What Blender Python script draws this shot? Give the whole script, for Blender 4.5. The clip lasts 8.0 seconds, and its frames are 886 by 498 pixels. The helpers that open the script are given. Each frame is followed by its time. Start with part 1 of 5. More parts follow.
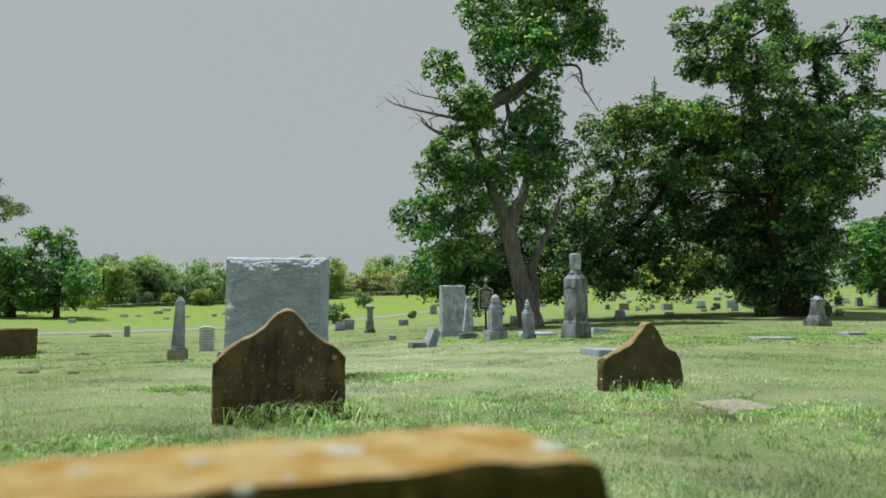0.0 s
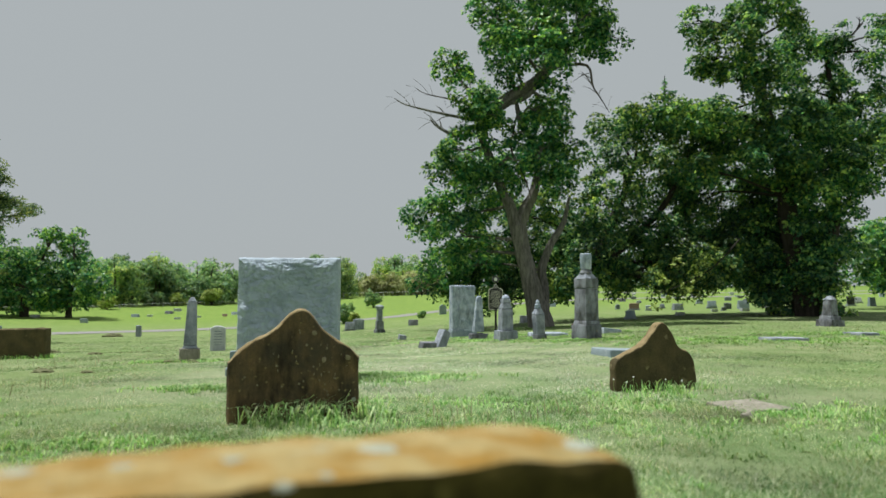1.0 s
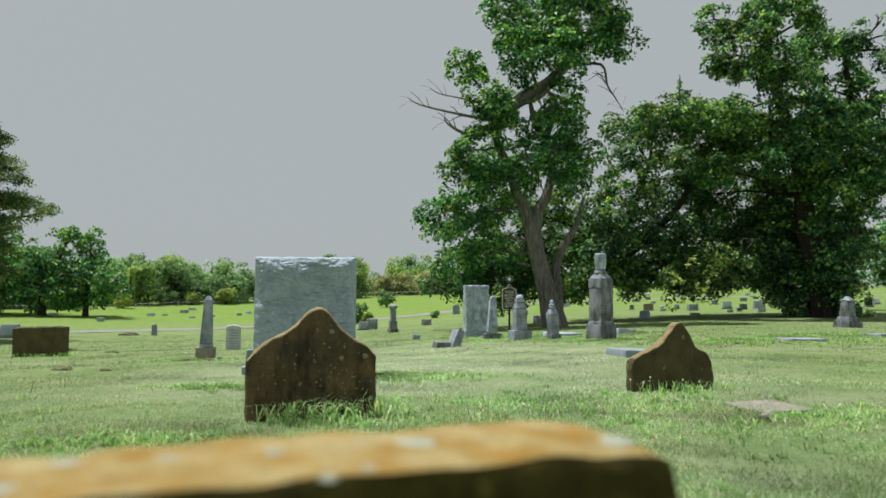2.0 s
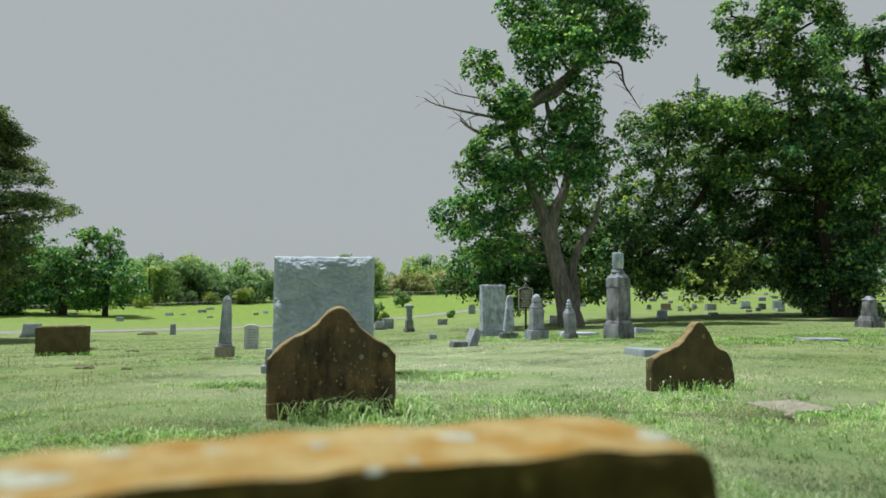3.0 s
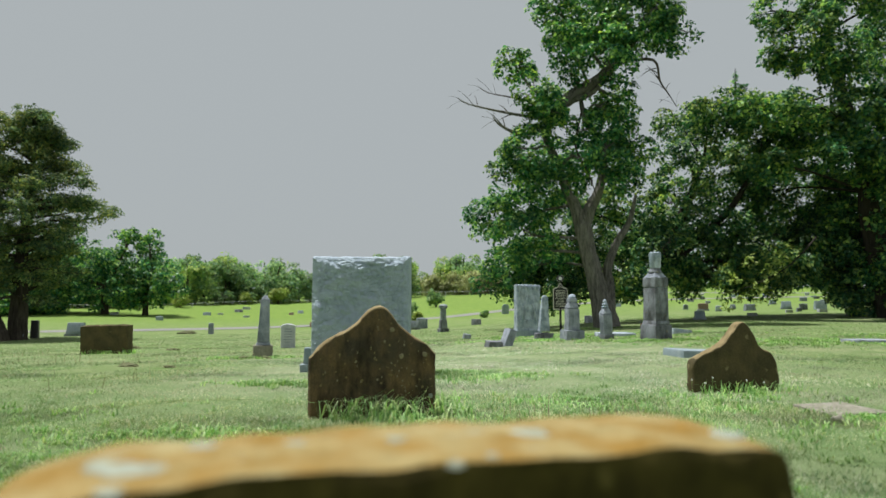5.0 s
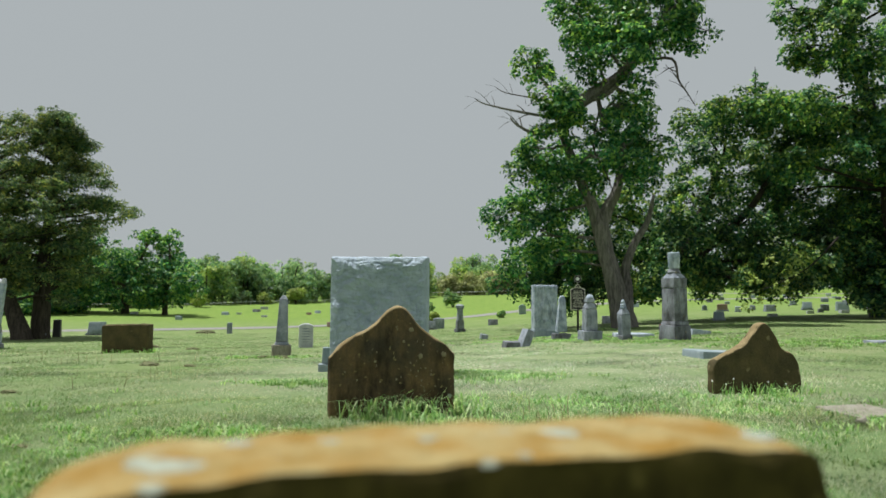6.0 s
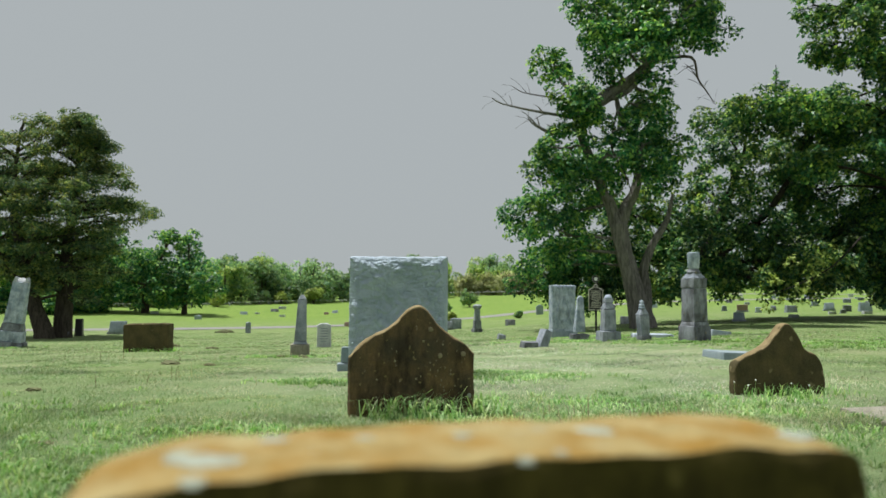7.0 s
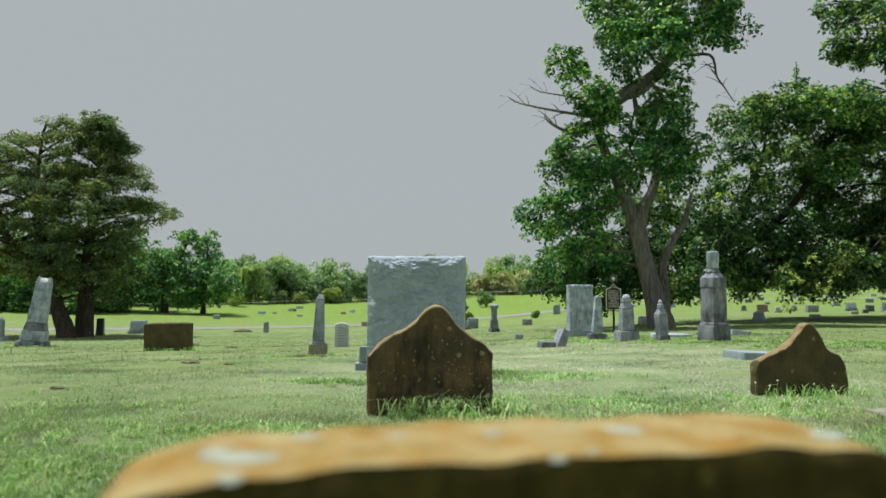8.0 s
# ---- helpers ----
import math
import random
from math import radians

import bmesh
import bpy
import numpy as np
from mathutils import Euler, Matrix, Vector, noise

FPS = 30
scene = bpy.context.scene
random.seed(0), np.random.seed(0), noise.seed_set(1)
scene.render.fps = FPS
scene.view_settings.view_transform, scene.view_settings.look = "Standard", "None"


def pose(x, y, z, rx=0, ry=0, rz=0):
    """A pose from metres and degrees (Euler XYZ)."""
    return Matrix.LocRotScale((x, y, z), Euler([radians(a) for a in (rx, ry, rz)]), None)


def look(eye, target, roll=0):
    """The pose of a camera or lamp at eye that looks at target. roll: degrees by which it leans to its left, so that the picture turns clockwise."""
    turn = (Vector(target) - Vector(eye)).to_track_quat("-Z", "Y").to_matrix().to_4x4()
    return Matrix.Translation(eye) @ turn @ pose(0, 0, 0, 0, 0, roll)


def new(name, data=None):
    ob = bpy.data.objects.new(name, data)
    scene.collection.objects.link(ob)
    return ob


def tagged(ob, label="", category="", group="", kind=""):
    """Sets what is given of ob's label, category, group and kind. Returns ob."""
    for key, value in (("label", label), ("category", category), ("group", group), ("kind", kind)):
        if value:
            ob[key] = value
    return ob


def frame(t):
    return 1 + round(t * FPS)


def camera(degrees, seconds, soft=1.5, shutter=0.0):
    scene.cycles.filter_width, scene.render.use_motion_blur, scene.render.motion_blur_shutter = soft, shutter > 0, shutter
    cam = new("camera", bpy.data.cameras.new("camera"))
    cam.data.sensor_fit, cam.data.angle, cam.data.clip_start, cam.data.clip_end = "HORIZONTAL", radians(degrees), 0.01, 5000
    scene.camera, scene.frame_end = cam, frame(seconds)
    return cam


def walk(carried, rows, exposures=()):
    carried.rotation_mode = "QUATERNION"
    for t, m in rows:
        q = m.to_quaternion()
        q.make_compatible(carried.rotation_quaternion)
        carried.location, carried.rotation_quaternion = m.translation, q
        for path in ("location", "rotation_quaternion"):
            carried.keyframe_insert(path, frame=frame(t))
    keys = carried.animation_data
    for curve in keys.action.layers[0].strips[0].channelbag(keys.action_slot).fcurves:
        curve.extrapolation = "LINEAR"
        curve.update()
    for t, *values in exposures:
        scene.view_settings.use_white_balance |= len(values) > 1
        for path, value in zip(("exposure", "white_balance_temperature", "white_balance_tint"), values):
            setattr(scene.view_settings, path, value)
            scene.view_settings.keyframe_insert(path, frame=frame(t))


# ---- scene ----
cam = camera(65.0, 8.0, soft=1.5)
PATH = [
    (0, (0.107, -0.555, 0.673), (0.254, 1.434, 0.824), -0.0),
    (0.5, (0.096, -0.554, 0.673), (0.232, 1.436, 0.825), 0.0),
    (1, (0.085, -0.559, 0.673), (0.206, 1.431, 0.824), 0.0),
    (1.5, (0.073, -0.56, 0.671), (0.177, 1.432, 0.822), 0.1),
    (3, (0.038, -0.565, 0.664), (0.078, 1.429, 0.814), 0.15),
    (3.5, (0.027, -0.565, 0.661), (0.045, 1.429, 0.811), 0.17),
    (4, (0.018, -0.564, 0.659), (0.012, 1.431, 0.81), 0.2),
    (4.5, (0.008, -0.567, 0.661), (-0.022, 1.427, 0.811), 0.2),
    (6, (-0.014, -0.577, 0.661), (-0.115, 1.415, 0.811), 0.3),
    (6.5, (-0.022, -0.576, 0.66), (-0.147, 1.414, 0.81), 0.4),
    (7, (-0.03, -0.577, 0.658), (-0.179, 1.411, 0.808), 0.4),
    (7.5, (-0.035, -0.581, 0.658), (-0.207, 1.406, 0.807), 0.4),
    (8, (-0.042, -0.581, 0.657), (-0.238, 1.404, 0.806), 0.4),
]
walk(cam, [(t, look(eye, target, roll)) for t, eye, target, roll in PATH])
cam.data.dof.use_dof = True
cam.data.dof.focus_distance = 7.0
cam.data.dof.aperture_fstop = 2.3

# ---- world, sun, exposure ----
SUN_EL, SUN_AZ = radians(72), radians(-64)      # azimuth from +y, negative to -x
world = bpy.data.worlds.new("hazy_sky")
scene.world = world
world.use_nodes = True
wn, wl = world.node_tree.nodes, world.node_tree.links
wn.clear()
sky = wn.new("ShaderNodeTexSky")
sky.sky_type = "NISHITA"
sky.sun_disc = False
sky.sun_elevation, sky.sun_rotation = SUN_EL, SUN_AZ
sky.air_density, sky.dust_density, sky.ozone_density = 1.0, 4.0, 1.0
scaled = wn.new("ShaderNodeMix")
scaled.data_type, scaled.blend_type = "RGBA", "MULTIPLY"
scaled.inputs[0].default_value = 1.0
scaled.inputs[7].default_value = (0.1, 0.1, 0.1, 1)
veil = wn.new("ShaderNodeMix")
veil.data_type = "RGBA"
veil.inputs[0].default_value = 0.97
veil.inputs[7].default_value = (0.414, 0.450, 0.464, 1)    # thin even cloud
bg, wo = wn.new("ShaderNodeBackground"), wn.new("ShaderNodeOutputWorld")
wl.new(sky.outputs[0], scaled.inputs[6])
wl.new(scaled.outputs[2], veil.inputs[6])
wl.new(veil.outputs[2], bg.inputs[0])
wl.new(bg.outputs[0], wo.inputs[0])
sun = new("sun", bpy.data.lights.new("sun", "SUN"))
sun.data.energy, sun.data.angle, sun.data.color = 5.2, radians(0.55), (1.0, 0.985, 0.955)
sun_way = Vector((math.sin(SUN_AZ) * math.cos(SUN_EL), math.cos(SUN_AZ) * math.cos(SUN_EL), math.sin(SUN_EL)))
sun.matrix_world = look(sun_way * 60, (0, 0, 0))
scene.view_settings.exposure = 0.0


# ---- ground shape ----
def smooth(a, b, x):
    x = min(1.0, max(0.0, (x - a) / (b - a)))
    return x * x * (3 - 2 * x)


def soft_over(x, w):
    return w * math.log1p(math.exp(min(50.0, x / w)))


def ground_z(x, y):
    """The cemetery dips gently away from the old stones, more to the west, and rises again past the lane."""
    r, az = math.hypot(x, y + 0.55), math.degrees(math.atan2(x, y + 0.55))
    turn = 1.0 if abs(az) < 90 else 0.0
    dip = -0.036 + 0.036 * smooth(-18, 28, az)
    rise = 0.007 + 0.027 * smooth(-14, 16, az)
    if not turn:
        dip, rise = -0.01, 0.004
    return 0.03 + dip * (soft_over(r - 5, 0.8) - soft_over(r - 26, 2)) + rise * (soft_over(r - 26, 2) - soft_over(r - 115, 5))


# ---- materials ----
def mat(name):
    m = bpy.data.materials.new(name)
    m.use_nodes = True
    m.node_tree.nodes.clear()
    return m, m.node_tree.nodes, m.node_tree.links


def noise_node(n, l, vec, scale, detail=6.0, rough=0.6):
    t = n.new("ShaderNodeTexNoise")
    t.inputs["Scale"].default_value, t.inputs["Detail"].default_value, t.inputs["Roughness"].default_value = scale, detail, rough
    l.new(vec, t.inputs["Vector"])
    return t.outputs[0]


def ramp(n, l, fac, *stops):
    r = n.new("ShaderNodeValToRGB")
    while len(r.color_ramp.elements) < len(stops):
        r.color_ramp.elements.new(0.5)
    for e, (p, c) in zip(r.color_ramp.elements, stops):
        e.position, e.color = p, (*c, 1) if len(c) == 3 else c
    l.new(fac, r.inputs[0])
    return r.outputs[0]


def mix(n, l, fac, a, b, blend="MIX"):
    m = n.new("ShaderNodeMix")
    m.data_type, m.blend_type = "RGBA", blend
    for v, s in ((fac, m.inputs[0]), (a, m.inputs[6]), (b, m.inputs[7])):
        if isinstance(v, (int, float)):
            s.default_value = v
        elif isinstance(v, tuple):
            s.default_value = (*v, 1)
        else:
            l.new(v, s)
    return m.outputs[2]


def grey(v):
    return (v, v, v)


def finish(n, l, color, rough, height=None, bump=0.3, dist=0.01, spec=0.4, metal=0.0):
    p, o = n.new("ShaderNodeBsdfPrincipled"), n.new("ShaderNodeOutputMaterial")
    if isinstance(color, tuple):
        p.inputs["Base Color"].default_value = (*color, 1)
    else:
        l.new(color, p.inputs["Base Color"])
    if isinstance(rough, float):
        p.inputs["Roughness"].default_value = rough
    else:
        l.new(rough, p.inputs["Roughness"])
    p.inputs["Specular IOR Level"].default_value = spec
    p.inputs["Metallic"].default_value = metal
    if height is not None:
        b = n.new("ShaderNodeBump")
        b.inputs["Strength"].default_value, b.inputs["Distance"].default_value = bump, dist
        l.new(height, b.inputs["Height"])
        l.new(b.outputs[0], p.inputs["Normal"])
    l.new(p.outputs[0], o.inputs[0])
    return p, o


def stone_mat(name, base, second, dark, lichen=None, lichen_amount=0.0, streak=0.4, scale=1.0, rough=0.85, bump=0.4, spec=0.3, lichen_scale=9.0):
    """Weathered stone: mottled base, dark rain streaks, fine grain, and round lichen spots."""
    m, n, l = mat(name)
    tc, oi = n.new("ShaderNodeTexCoord"), n.new("ShaderNodeObjectInfo")
    off = n.new("ShaderNodeVectorMath")
    off.operation = "MULTIPLY_ADD"
    l.new(oi.outputs["Random"], off.inputs[0])
    off.inputs[1].default_value = (17, 31, 11)
    l.new(tc.outputs["Object"], off.inputs[2])
    v = off.outputs[0]
    broad = noise_node(n, l, v, 4.0 * scale, 5, 0.6)
    fine = noise_node(n, l, v, 60 * scale, 6, 0.7)
    mp = n.new("ShaderNodeMapping")
    mp.inputs["Scale"].default_value = (6 * scale, 6 * scale, 1.8 * scale)
    l.new(v, mp.inputs[0])
    drip = noise_node(n, l, mp.outputs[0], 1.5, 5, 0.6)
    c = mix(n, l, ramp(n, l, broad, (0.35, grey(0)), (0.65, grey(1))), base, second)
    c = mix(n, l, ramp(n, l, drip, (0.45, grey(0)), (0.7, grey(streak))), c, dark)
    c = mix(n, l, ramp(n, l, drip, (0.3, grey(0.9 * streak)), (0.44, grey(0))), c, second)
    c = mix(n, l, 0.55, c, ramp(n, l, fine, (0.3, grey(0.35)), (0.7, grey(1.0))), "MULTIPLY")
    if lichen:
        vo = n.new("ShaderNodeTexVoronoi")
        vo.inputs["Scale"].default_value = lichen_scale
        wob = n.new("ShaderNodeVectorMath")
        wob.operation = "MULTIPLY_ADD"
        nz = n.new("ShaderNodeTexNoise")
        nz.inputs["Scale"].default_value = 22
        l.new(v, nz.inputs["Vector"])
        l.new(nz.outputs[1], wob.inputs[0])
        wob.inputs[1].default_value = (0.05, 0.05, 0.05)
        l.new(v, wob.inputs[2])
        l.new(wob.outputs[0], vo.inputs["Vector"])
        spot = ramp(n, l, vo.outputs["Distance"], (0.09, grey(1)), (0.2, grey(0)))
        pick = ramp(n, l, vo.outputs["Color"], (0.55 - 0.3 * lichen_amount, grey(0)), (0.62 - 0.3 * lichen_amount, grey(1)))
        both = mix(n, l, 1.0, spot, pick, "MULTIPLY")
        c = mix(n, l, mix(n, l, 1.0, both, ramp(n, l, broad, (0.3, grey(0.25)), (0.6, grey(lichen_amount))), "MULTIPLY"), c, lichen)
    h = mix(n, l, 0.5, broad, fine)
    finish(n, l, c, rough, h, bump, 0.012, spec)
    return m


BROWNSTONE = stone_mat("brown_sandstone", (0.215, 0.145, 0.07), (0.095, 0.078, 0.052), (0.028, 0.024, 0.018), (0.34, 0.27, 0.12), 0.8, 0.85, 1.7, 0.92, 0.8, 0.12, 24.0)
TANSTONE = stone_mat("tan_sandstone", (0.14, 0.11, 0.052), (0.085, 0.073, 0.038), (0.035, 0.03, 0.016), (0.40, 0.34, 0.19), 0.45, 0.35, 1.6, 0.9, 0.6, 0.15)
# paler sandstone that stands for sunlight on upward edges
SUNLIT_EDGE = stone_mat("sunlit_edge_sandstone", (0.36, 0.285, 0.155), (0.25, 0.19, 0.095), (0.12, 0.095, 0.05), None, 0, 0.4, 2.0, 0.9, 0.5, 0.12)
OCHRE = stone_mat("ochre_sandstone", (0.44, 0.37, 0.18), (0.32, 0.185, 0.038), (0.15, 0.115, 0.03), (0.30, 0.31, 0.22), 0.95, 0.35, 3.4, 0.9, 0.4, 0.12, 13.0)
# OCHRE darkened to carry the shade on the sides, plus moss
OCHRE_FACE = stone_mat("mossy_shaded_sandstone", (0.12, 0.095, 0.026), (0.068, 0.056, 0.016), (0.025, 0.021, 0.008), (0.22, 0.18, 0.06), 0.4, 0.6, 4.0, 0.95, 0.5, 0.08, 17.0)
BLUE_GRANITE = stone_mat("blue_grey_granite", (0.26, 0.34, 0.38), (0.36, 0.43, 0.47), (0.13, 0.18, 0.21), None, 0, 0.3, 1.4, 0.65, 1.0, 0.45)
def rock_face():
    """Pitched granite: rippled chisel facets over mottled blue-grey."""
    m, n, l = mat("pitched_blue_granite")
    tc, mp = n.new("ShaderNodeTexCoord"), n.new("ShaderNodeMapping")
    mp.inputs["Rotation"].default_value, mp.inputs["Scale"].default_value = (0, radians(35), 0), (0.85, 1, 1.2)
    l.new(tc.outputs["Object"], mp.inputs[0])
    v = mp.outputs[0]
    big, mid_, fine = noise_node(n, l, v, 9, 3, 0.5), noise_node(n, l, v, 42, 5, 0.65), noise_node(n, l, v, 170, 4, 0.7)
    chip = n.new("ShaderNodeTexVoronoi")
    chip.inputs["Scale"].default_value = 30
    wob = n.new("ShaderNodeVectorMath")
    wob.operation = "MULTIPLY_ADD"
    l.new(mid_, wob.inputs[0])
    wob.inputs[1].default_value = (0.06, 0.06, 0.06)
    l.new(v, wob.inputs[2])
    l.new(wob.outputs[0], chip.inputs["Vector"])
    c = mix(n, l, ramp(n, l, big, (0.35, grey(0)), (0.65, grey(1))), (0.41, 0.505, 0.60), (0.53, 0.63, 0.72))
    c = mix(n, l, 0.45, c, ramp(n, l, fine, (0.3, grey(0.5)), (0.65, grey(1))), "MULTIPLY")
    h = mix(n, l, 0.35, mix(n, l, 0.5, chip.outputs["Distance"], mid_), fine)
    finish(n, l, c, 0.62, h, 1.0, 0.03, 0.4)
    return m


ROCK_FACE = rock_face()
MARBLE = stone_mat("weathered_marble", (0.27, 0.345, 0.44), (0.62, 0.69, 0.79), (0.12, 0.13, 0.135), None, 0, 0.6, 1.5, 0.8, 0.4)
GREY_STONE = stone_mat("grey_limestone", (0.22, 0.255, 0.305), (0.45, 0.49, 0.55), (0.07, 0.076, 0.08), (0.42, 0.4, 0.25), 0.3, 0.6, 1.0, 0.88, 0.45)
DARK_GREY = stone_mat("sooty_limestone", (0.135, 0.145, 0.165), (0.33, 0.355, 0.395), (0.05, 0.048, 0.042), (0.40, 0.32, 0.14), 0.35, 0.9, 1.0, 0.88, 0.45)
WHITE_MARBLE = stone_mat("pale_marble", (0.50, 0.53, 0.56), (0.68, 0.70, 0.72), (0.26, 0.28, 0.30), None, 0, 0.5, 1.0, 0.75, 0.3)
BLACK_GRANITE = stone_mat("dark_granite", (0.035, 0.035, 0.04), (0.05, 0.05, 0.055), (0.02, 0.02, 0.02), None, 0, 0.2, 1.0, 0.35, 0.1, 0.5)
TAN_FLAT = stone_mat("tan_ground_marker", (0.29, 0.275, 0.21), (0.38, 0.365, 0.30), (0.14, 0.12, 0.08), (0.3, 0.32, 0.2), 0.5, 0.5, 3.0, 0.9, 0.8)
PINK_GRANITE = stone_mat("reddish_granite", (0.3, 0.21, 0.17), (0.36, 0.26, 0.21), (0.15, 0.1, 0.08), None, 0, 0.3, 1.0, 0.6, 0.2)


def plain(name, color, rough=0.6, scale=30.0, var=0.25, metal=0.0):
    m, n, l = mat(name)
    tc = n.new("ShaderNodeTexCoord")
    f = noise_node(n, l, tc.outputs["Object"], scale, 5, 0.6)
    c = mix(n, l, 1.0, color, ramp(n, l, f, (0.3, grey(1 - var)), (0.7, grey(1.0))), "MULTIPLY")
    finish(n, l, c, rough, f, 0.15, 0.004, 0.4, metal)
    return m


SIGN_BLACK = plain("sign_black_paint", (0.025, 0.024, 0.022), 0.45)
SIGN_GOLD = plain("sign_cream_paint", (0.78, 0.75, 0.64), 0.5)
METAL_GREY = plain("galvanised_steel", (0.45, 0.46, 0.46), 0.6, 40, 0.2, 0.0)
RED_PAINT = plain("faded_red", (0.4, 0.05, 0.04), 0.6)
GRAVEL = plain("pale_gravel", (0.27, 0.265, 0.255), 0.95, 6.0, 0.3)
LICHEN_PALE = plain("pale_lichen", (0.34, 0.37, 0.29), 0.85, 60.0, 0.4)
LICHEN_TAN = plain("tan_lichen", (0.31, 0.265, 0.16), 0.9, 120.0, 0.4)
WHITE_PAINT = plain("white_paint", (0.75, 0.75, 0.73), 0.6)


def dry_stretch(n, l, v):
    """The parched middle of the lawn, with a ragged edge: 1 inside, 0 outside."""
    off, ln = n.new("ShaderNodeVectorMath"), n.new("ShaderNodeVectorMath")
    off.operation, ln.operation = "MULTIPLY_ADD", "LENGTH"
    l.new(v, off.inputs[0])
    off.inputs[1].default_value, off.inputs[2].default_value = (0.30, 0.145, 0), (-0.16, -1.13, 0)
    l.new(off.outputs[0], ln.inputs[0])
    add = n.new("ShaderNodeMath")
    add.operation = "MULTIPLY_ADD"
    l.new(noise_node(n, l, v, 0.9, 6, 0.7), add.inputs[0])
    add.inputs[1].default_value = 1.1
    l.new(ln.outputs["Value"], add.inputs[2])
    half = n.new("ShaderNodeMath")
    half.operation = "MULTIPLY"
    half.inputs[1].default_value = 0.5
    l.new(add.outputs[0], half.inputs[0])
    return ramp(n, l, half.outputs[0], (0.5, grey(1)), (0.84, grey(0)))


def leaf_mat(name, dark, mid, light, trans, gloss=0.42, patch=0.5, tint=None, tint_scale=0.4, dry=None):
    m, n, l = mat(name)
    geo, tc = n.new("ShaderNodeNewGeometry"), n.new("ShaderNodeTexCoord")
    c = ramp(n, l, geo.outputs["Random Per Island"], (0.0, dark), (0.54, mid), (1.0, light))
    b = noise_node(n, l, tc.outputs["Object"], patch, 3, 0.5)
    c = mix(n, l, 1.0, c, ramp(n, l, b, (0.34, grey(0.55)), (0.66, grey(1.3))), "MULTIPLY")
    if tint:      # whole sprays or patches of another hue
        d = noise_node(n, l, tc.outputs["Object"], tint_scale, 5, 0.65)
        c = mix(n, l, ramp(n, l, d, (0.46, grey(0)), (0.6, grey(1))), c, mix(n, l, 1.0, c, tint, "MULTIPLY"))
    if dry:
        c = mix(n, l, dry_stretch(n, l, tc.outputs["Object"]), c, mix(n, l, 1.0, c, dry, "MULTIPLY"))
    p, o = finish(n, l, c, gloss, spec=0.25)
    t = n.new("ShaderNodeBsdfTranslucent")
    l.new(mix(n, l, 1.0, c, trans, "MULTIPLY"), t.inputs[0])
    s = n.new("ShaderNodeMixShader")
    s.inputs[0].default_value = 0.31
    l.new(p.outputs[0], s.inputs[1])
    l.new(t.outputs[0], s.inputs[2])
    l.new(s.outputs[0], o.inputs[0])
    return m


LEAF_OLD = leaf_mat("leaf_mid_green", (0.010, 0.064, 0.038), (0.055, 0.20, 0.082), (0.28, 0.45, 0.125), (2.1, 2.15, 1.2), 0.42, 1.1, (1.3, 1.1, 0.8), 0.5)
LEAF_BIG = leaf_mat("leaf_yellow_green", (0.009, 0.052, 0.034), (0.052, 0.17, 0.078), (0.31, 0.46, 0.14), (2.0, 2.1, 1.25), 0.42, 0.9, (1.3, 1.1, 0.75), 0.42)
LEAF_MID = leaf_mat("leaf_light_green", (0.009, 0.05, 0.032), (0.05, 0.155, 0.07), (0.29, 0.42, 0.14), (2.0, 2.05, 1.2), 0.42, 0.9, (1.35, 1.1, 0.75), 0.42)
LEAF_CEDAR = leaf_mat("cedar_needles", (0.04, 0.10, 0.065), (0.11, 0.195, 0.095), (0.29, 0.35, 0.12), (1.6, 1.6, 1.0), 0.6, 1.3, (1.3, 1.08, 0.7), 0.9)
# far leaves are paler because distance haze is put into their colour
LEAF_FAR = leaf_mat("leaf_far_hazed", (0.095, 0.215, 0.125), (0.19, 0.345, 0.16), (0.37, 0.50, 0.20), (1.8, 1.8, 1.2), 0.5, 0.22, (1.5, 1.22, 0.75), 0.13)
LEAF_SHRUB = leaf_mat("leaf_light_shrub", (0.2, 0.3, 0.08), (0.34, 0.44, 0.12), (0.44, 0.5, 0.16), (1.6, 1.6, 0.9), 0.55)
LEAF_STRAW = leaf_mat("leaf_dry_reed", (0.24, 0.29, 0.13), (0.36, 0.40, 0.18), (0.50, 0.50, 0.26), (1.2, 1.2, 0.8), 0.6, 0.5)
LEAF_BROWN = leaf_mat("leaf_brown_brush", (0.20, 0.17, 0.11), (0.31, 0.27, 0.18), (0.42, 0.37, 0.26), (1.2, 1.2, 0.9), 0.7, 0.5)
LEAF_PALE = leaf_mat("leaf_greyish_shrub", (0.2, 0.28, 0.16), (0.30, 0.38, 0.24), (0.42, 0.48, 0.32), (1.4, 1.4, 1.1), 0.6, 0.5)
GRASS = leaf_mat("grass_blade", (0.106, 0.225, 0.066), (0.207, 0.308, 0.132), (0.435, 0.485, 0.295), (1.35, 1.35, 1.0), 0.5, 0.9, (1.2, 1.06, 1.15), 0.55, (1.58, 1.36, 2.05))
GRASS_NEAR = leaf_mat("grass_blade_near", (0.075, 0.185, 0.048), (0.185, 0.295, 0.105), (0.43, 0.485, 0.28), (1.45, 1.45, 0.9), 0.5, 1.7, (1.26, 1.08, 1.2), 0.9, (1.4, 1.27, 1.75))
GRASS_LUSH = leaf_mat("grass_blade_lush", (0.105, 0.265, 0.055), (0.21, 0.385, 0.105), (0.41, 0.54, 0.22), (1.5, 1.6, 1.0), 0.5, 1.5, (1.15, 1.0, 1.2), 2.0, (1.2, 1.1, 1.5))
GRASS_DRY = leaf_mat("dry_grass_blade", (0.17, 0.14, 0.07), (0.36, 0.33, 0.19), (0.56, 0.53, 0.38), (1.1, 1.1, 0.9), 0.6, 1.5)


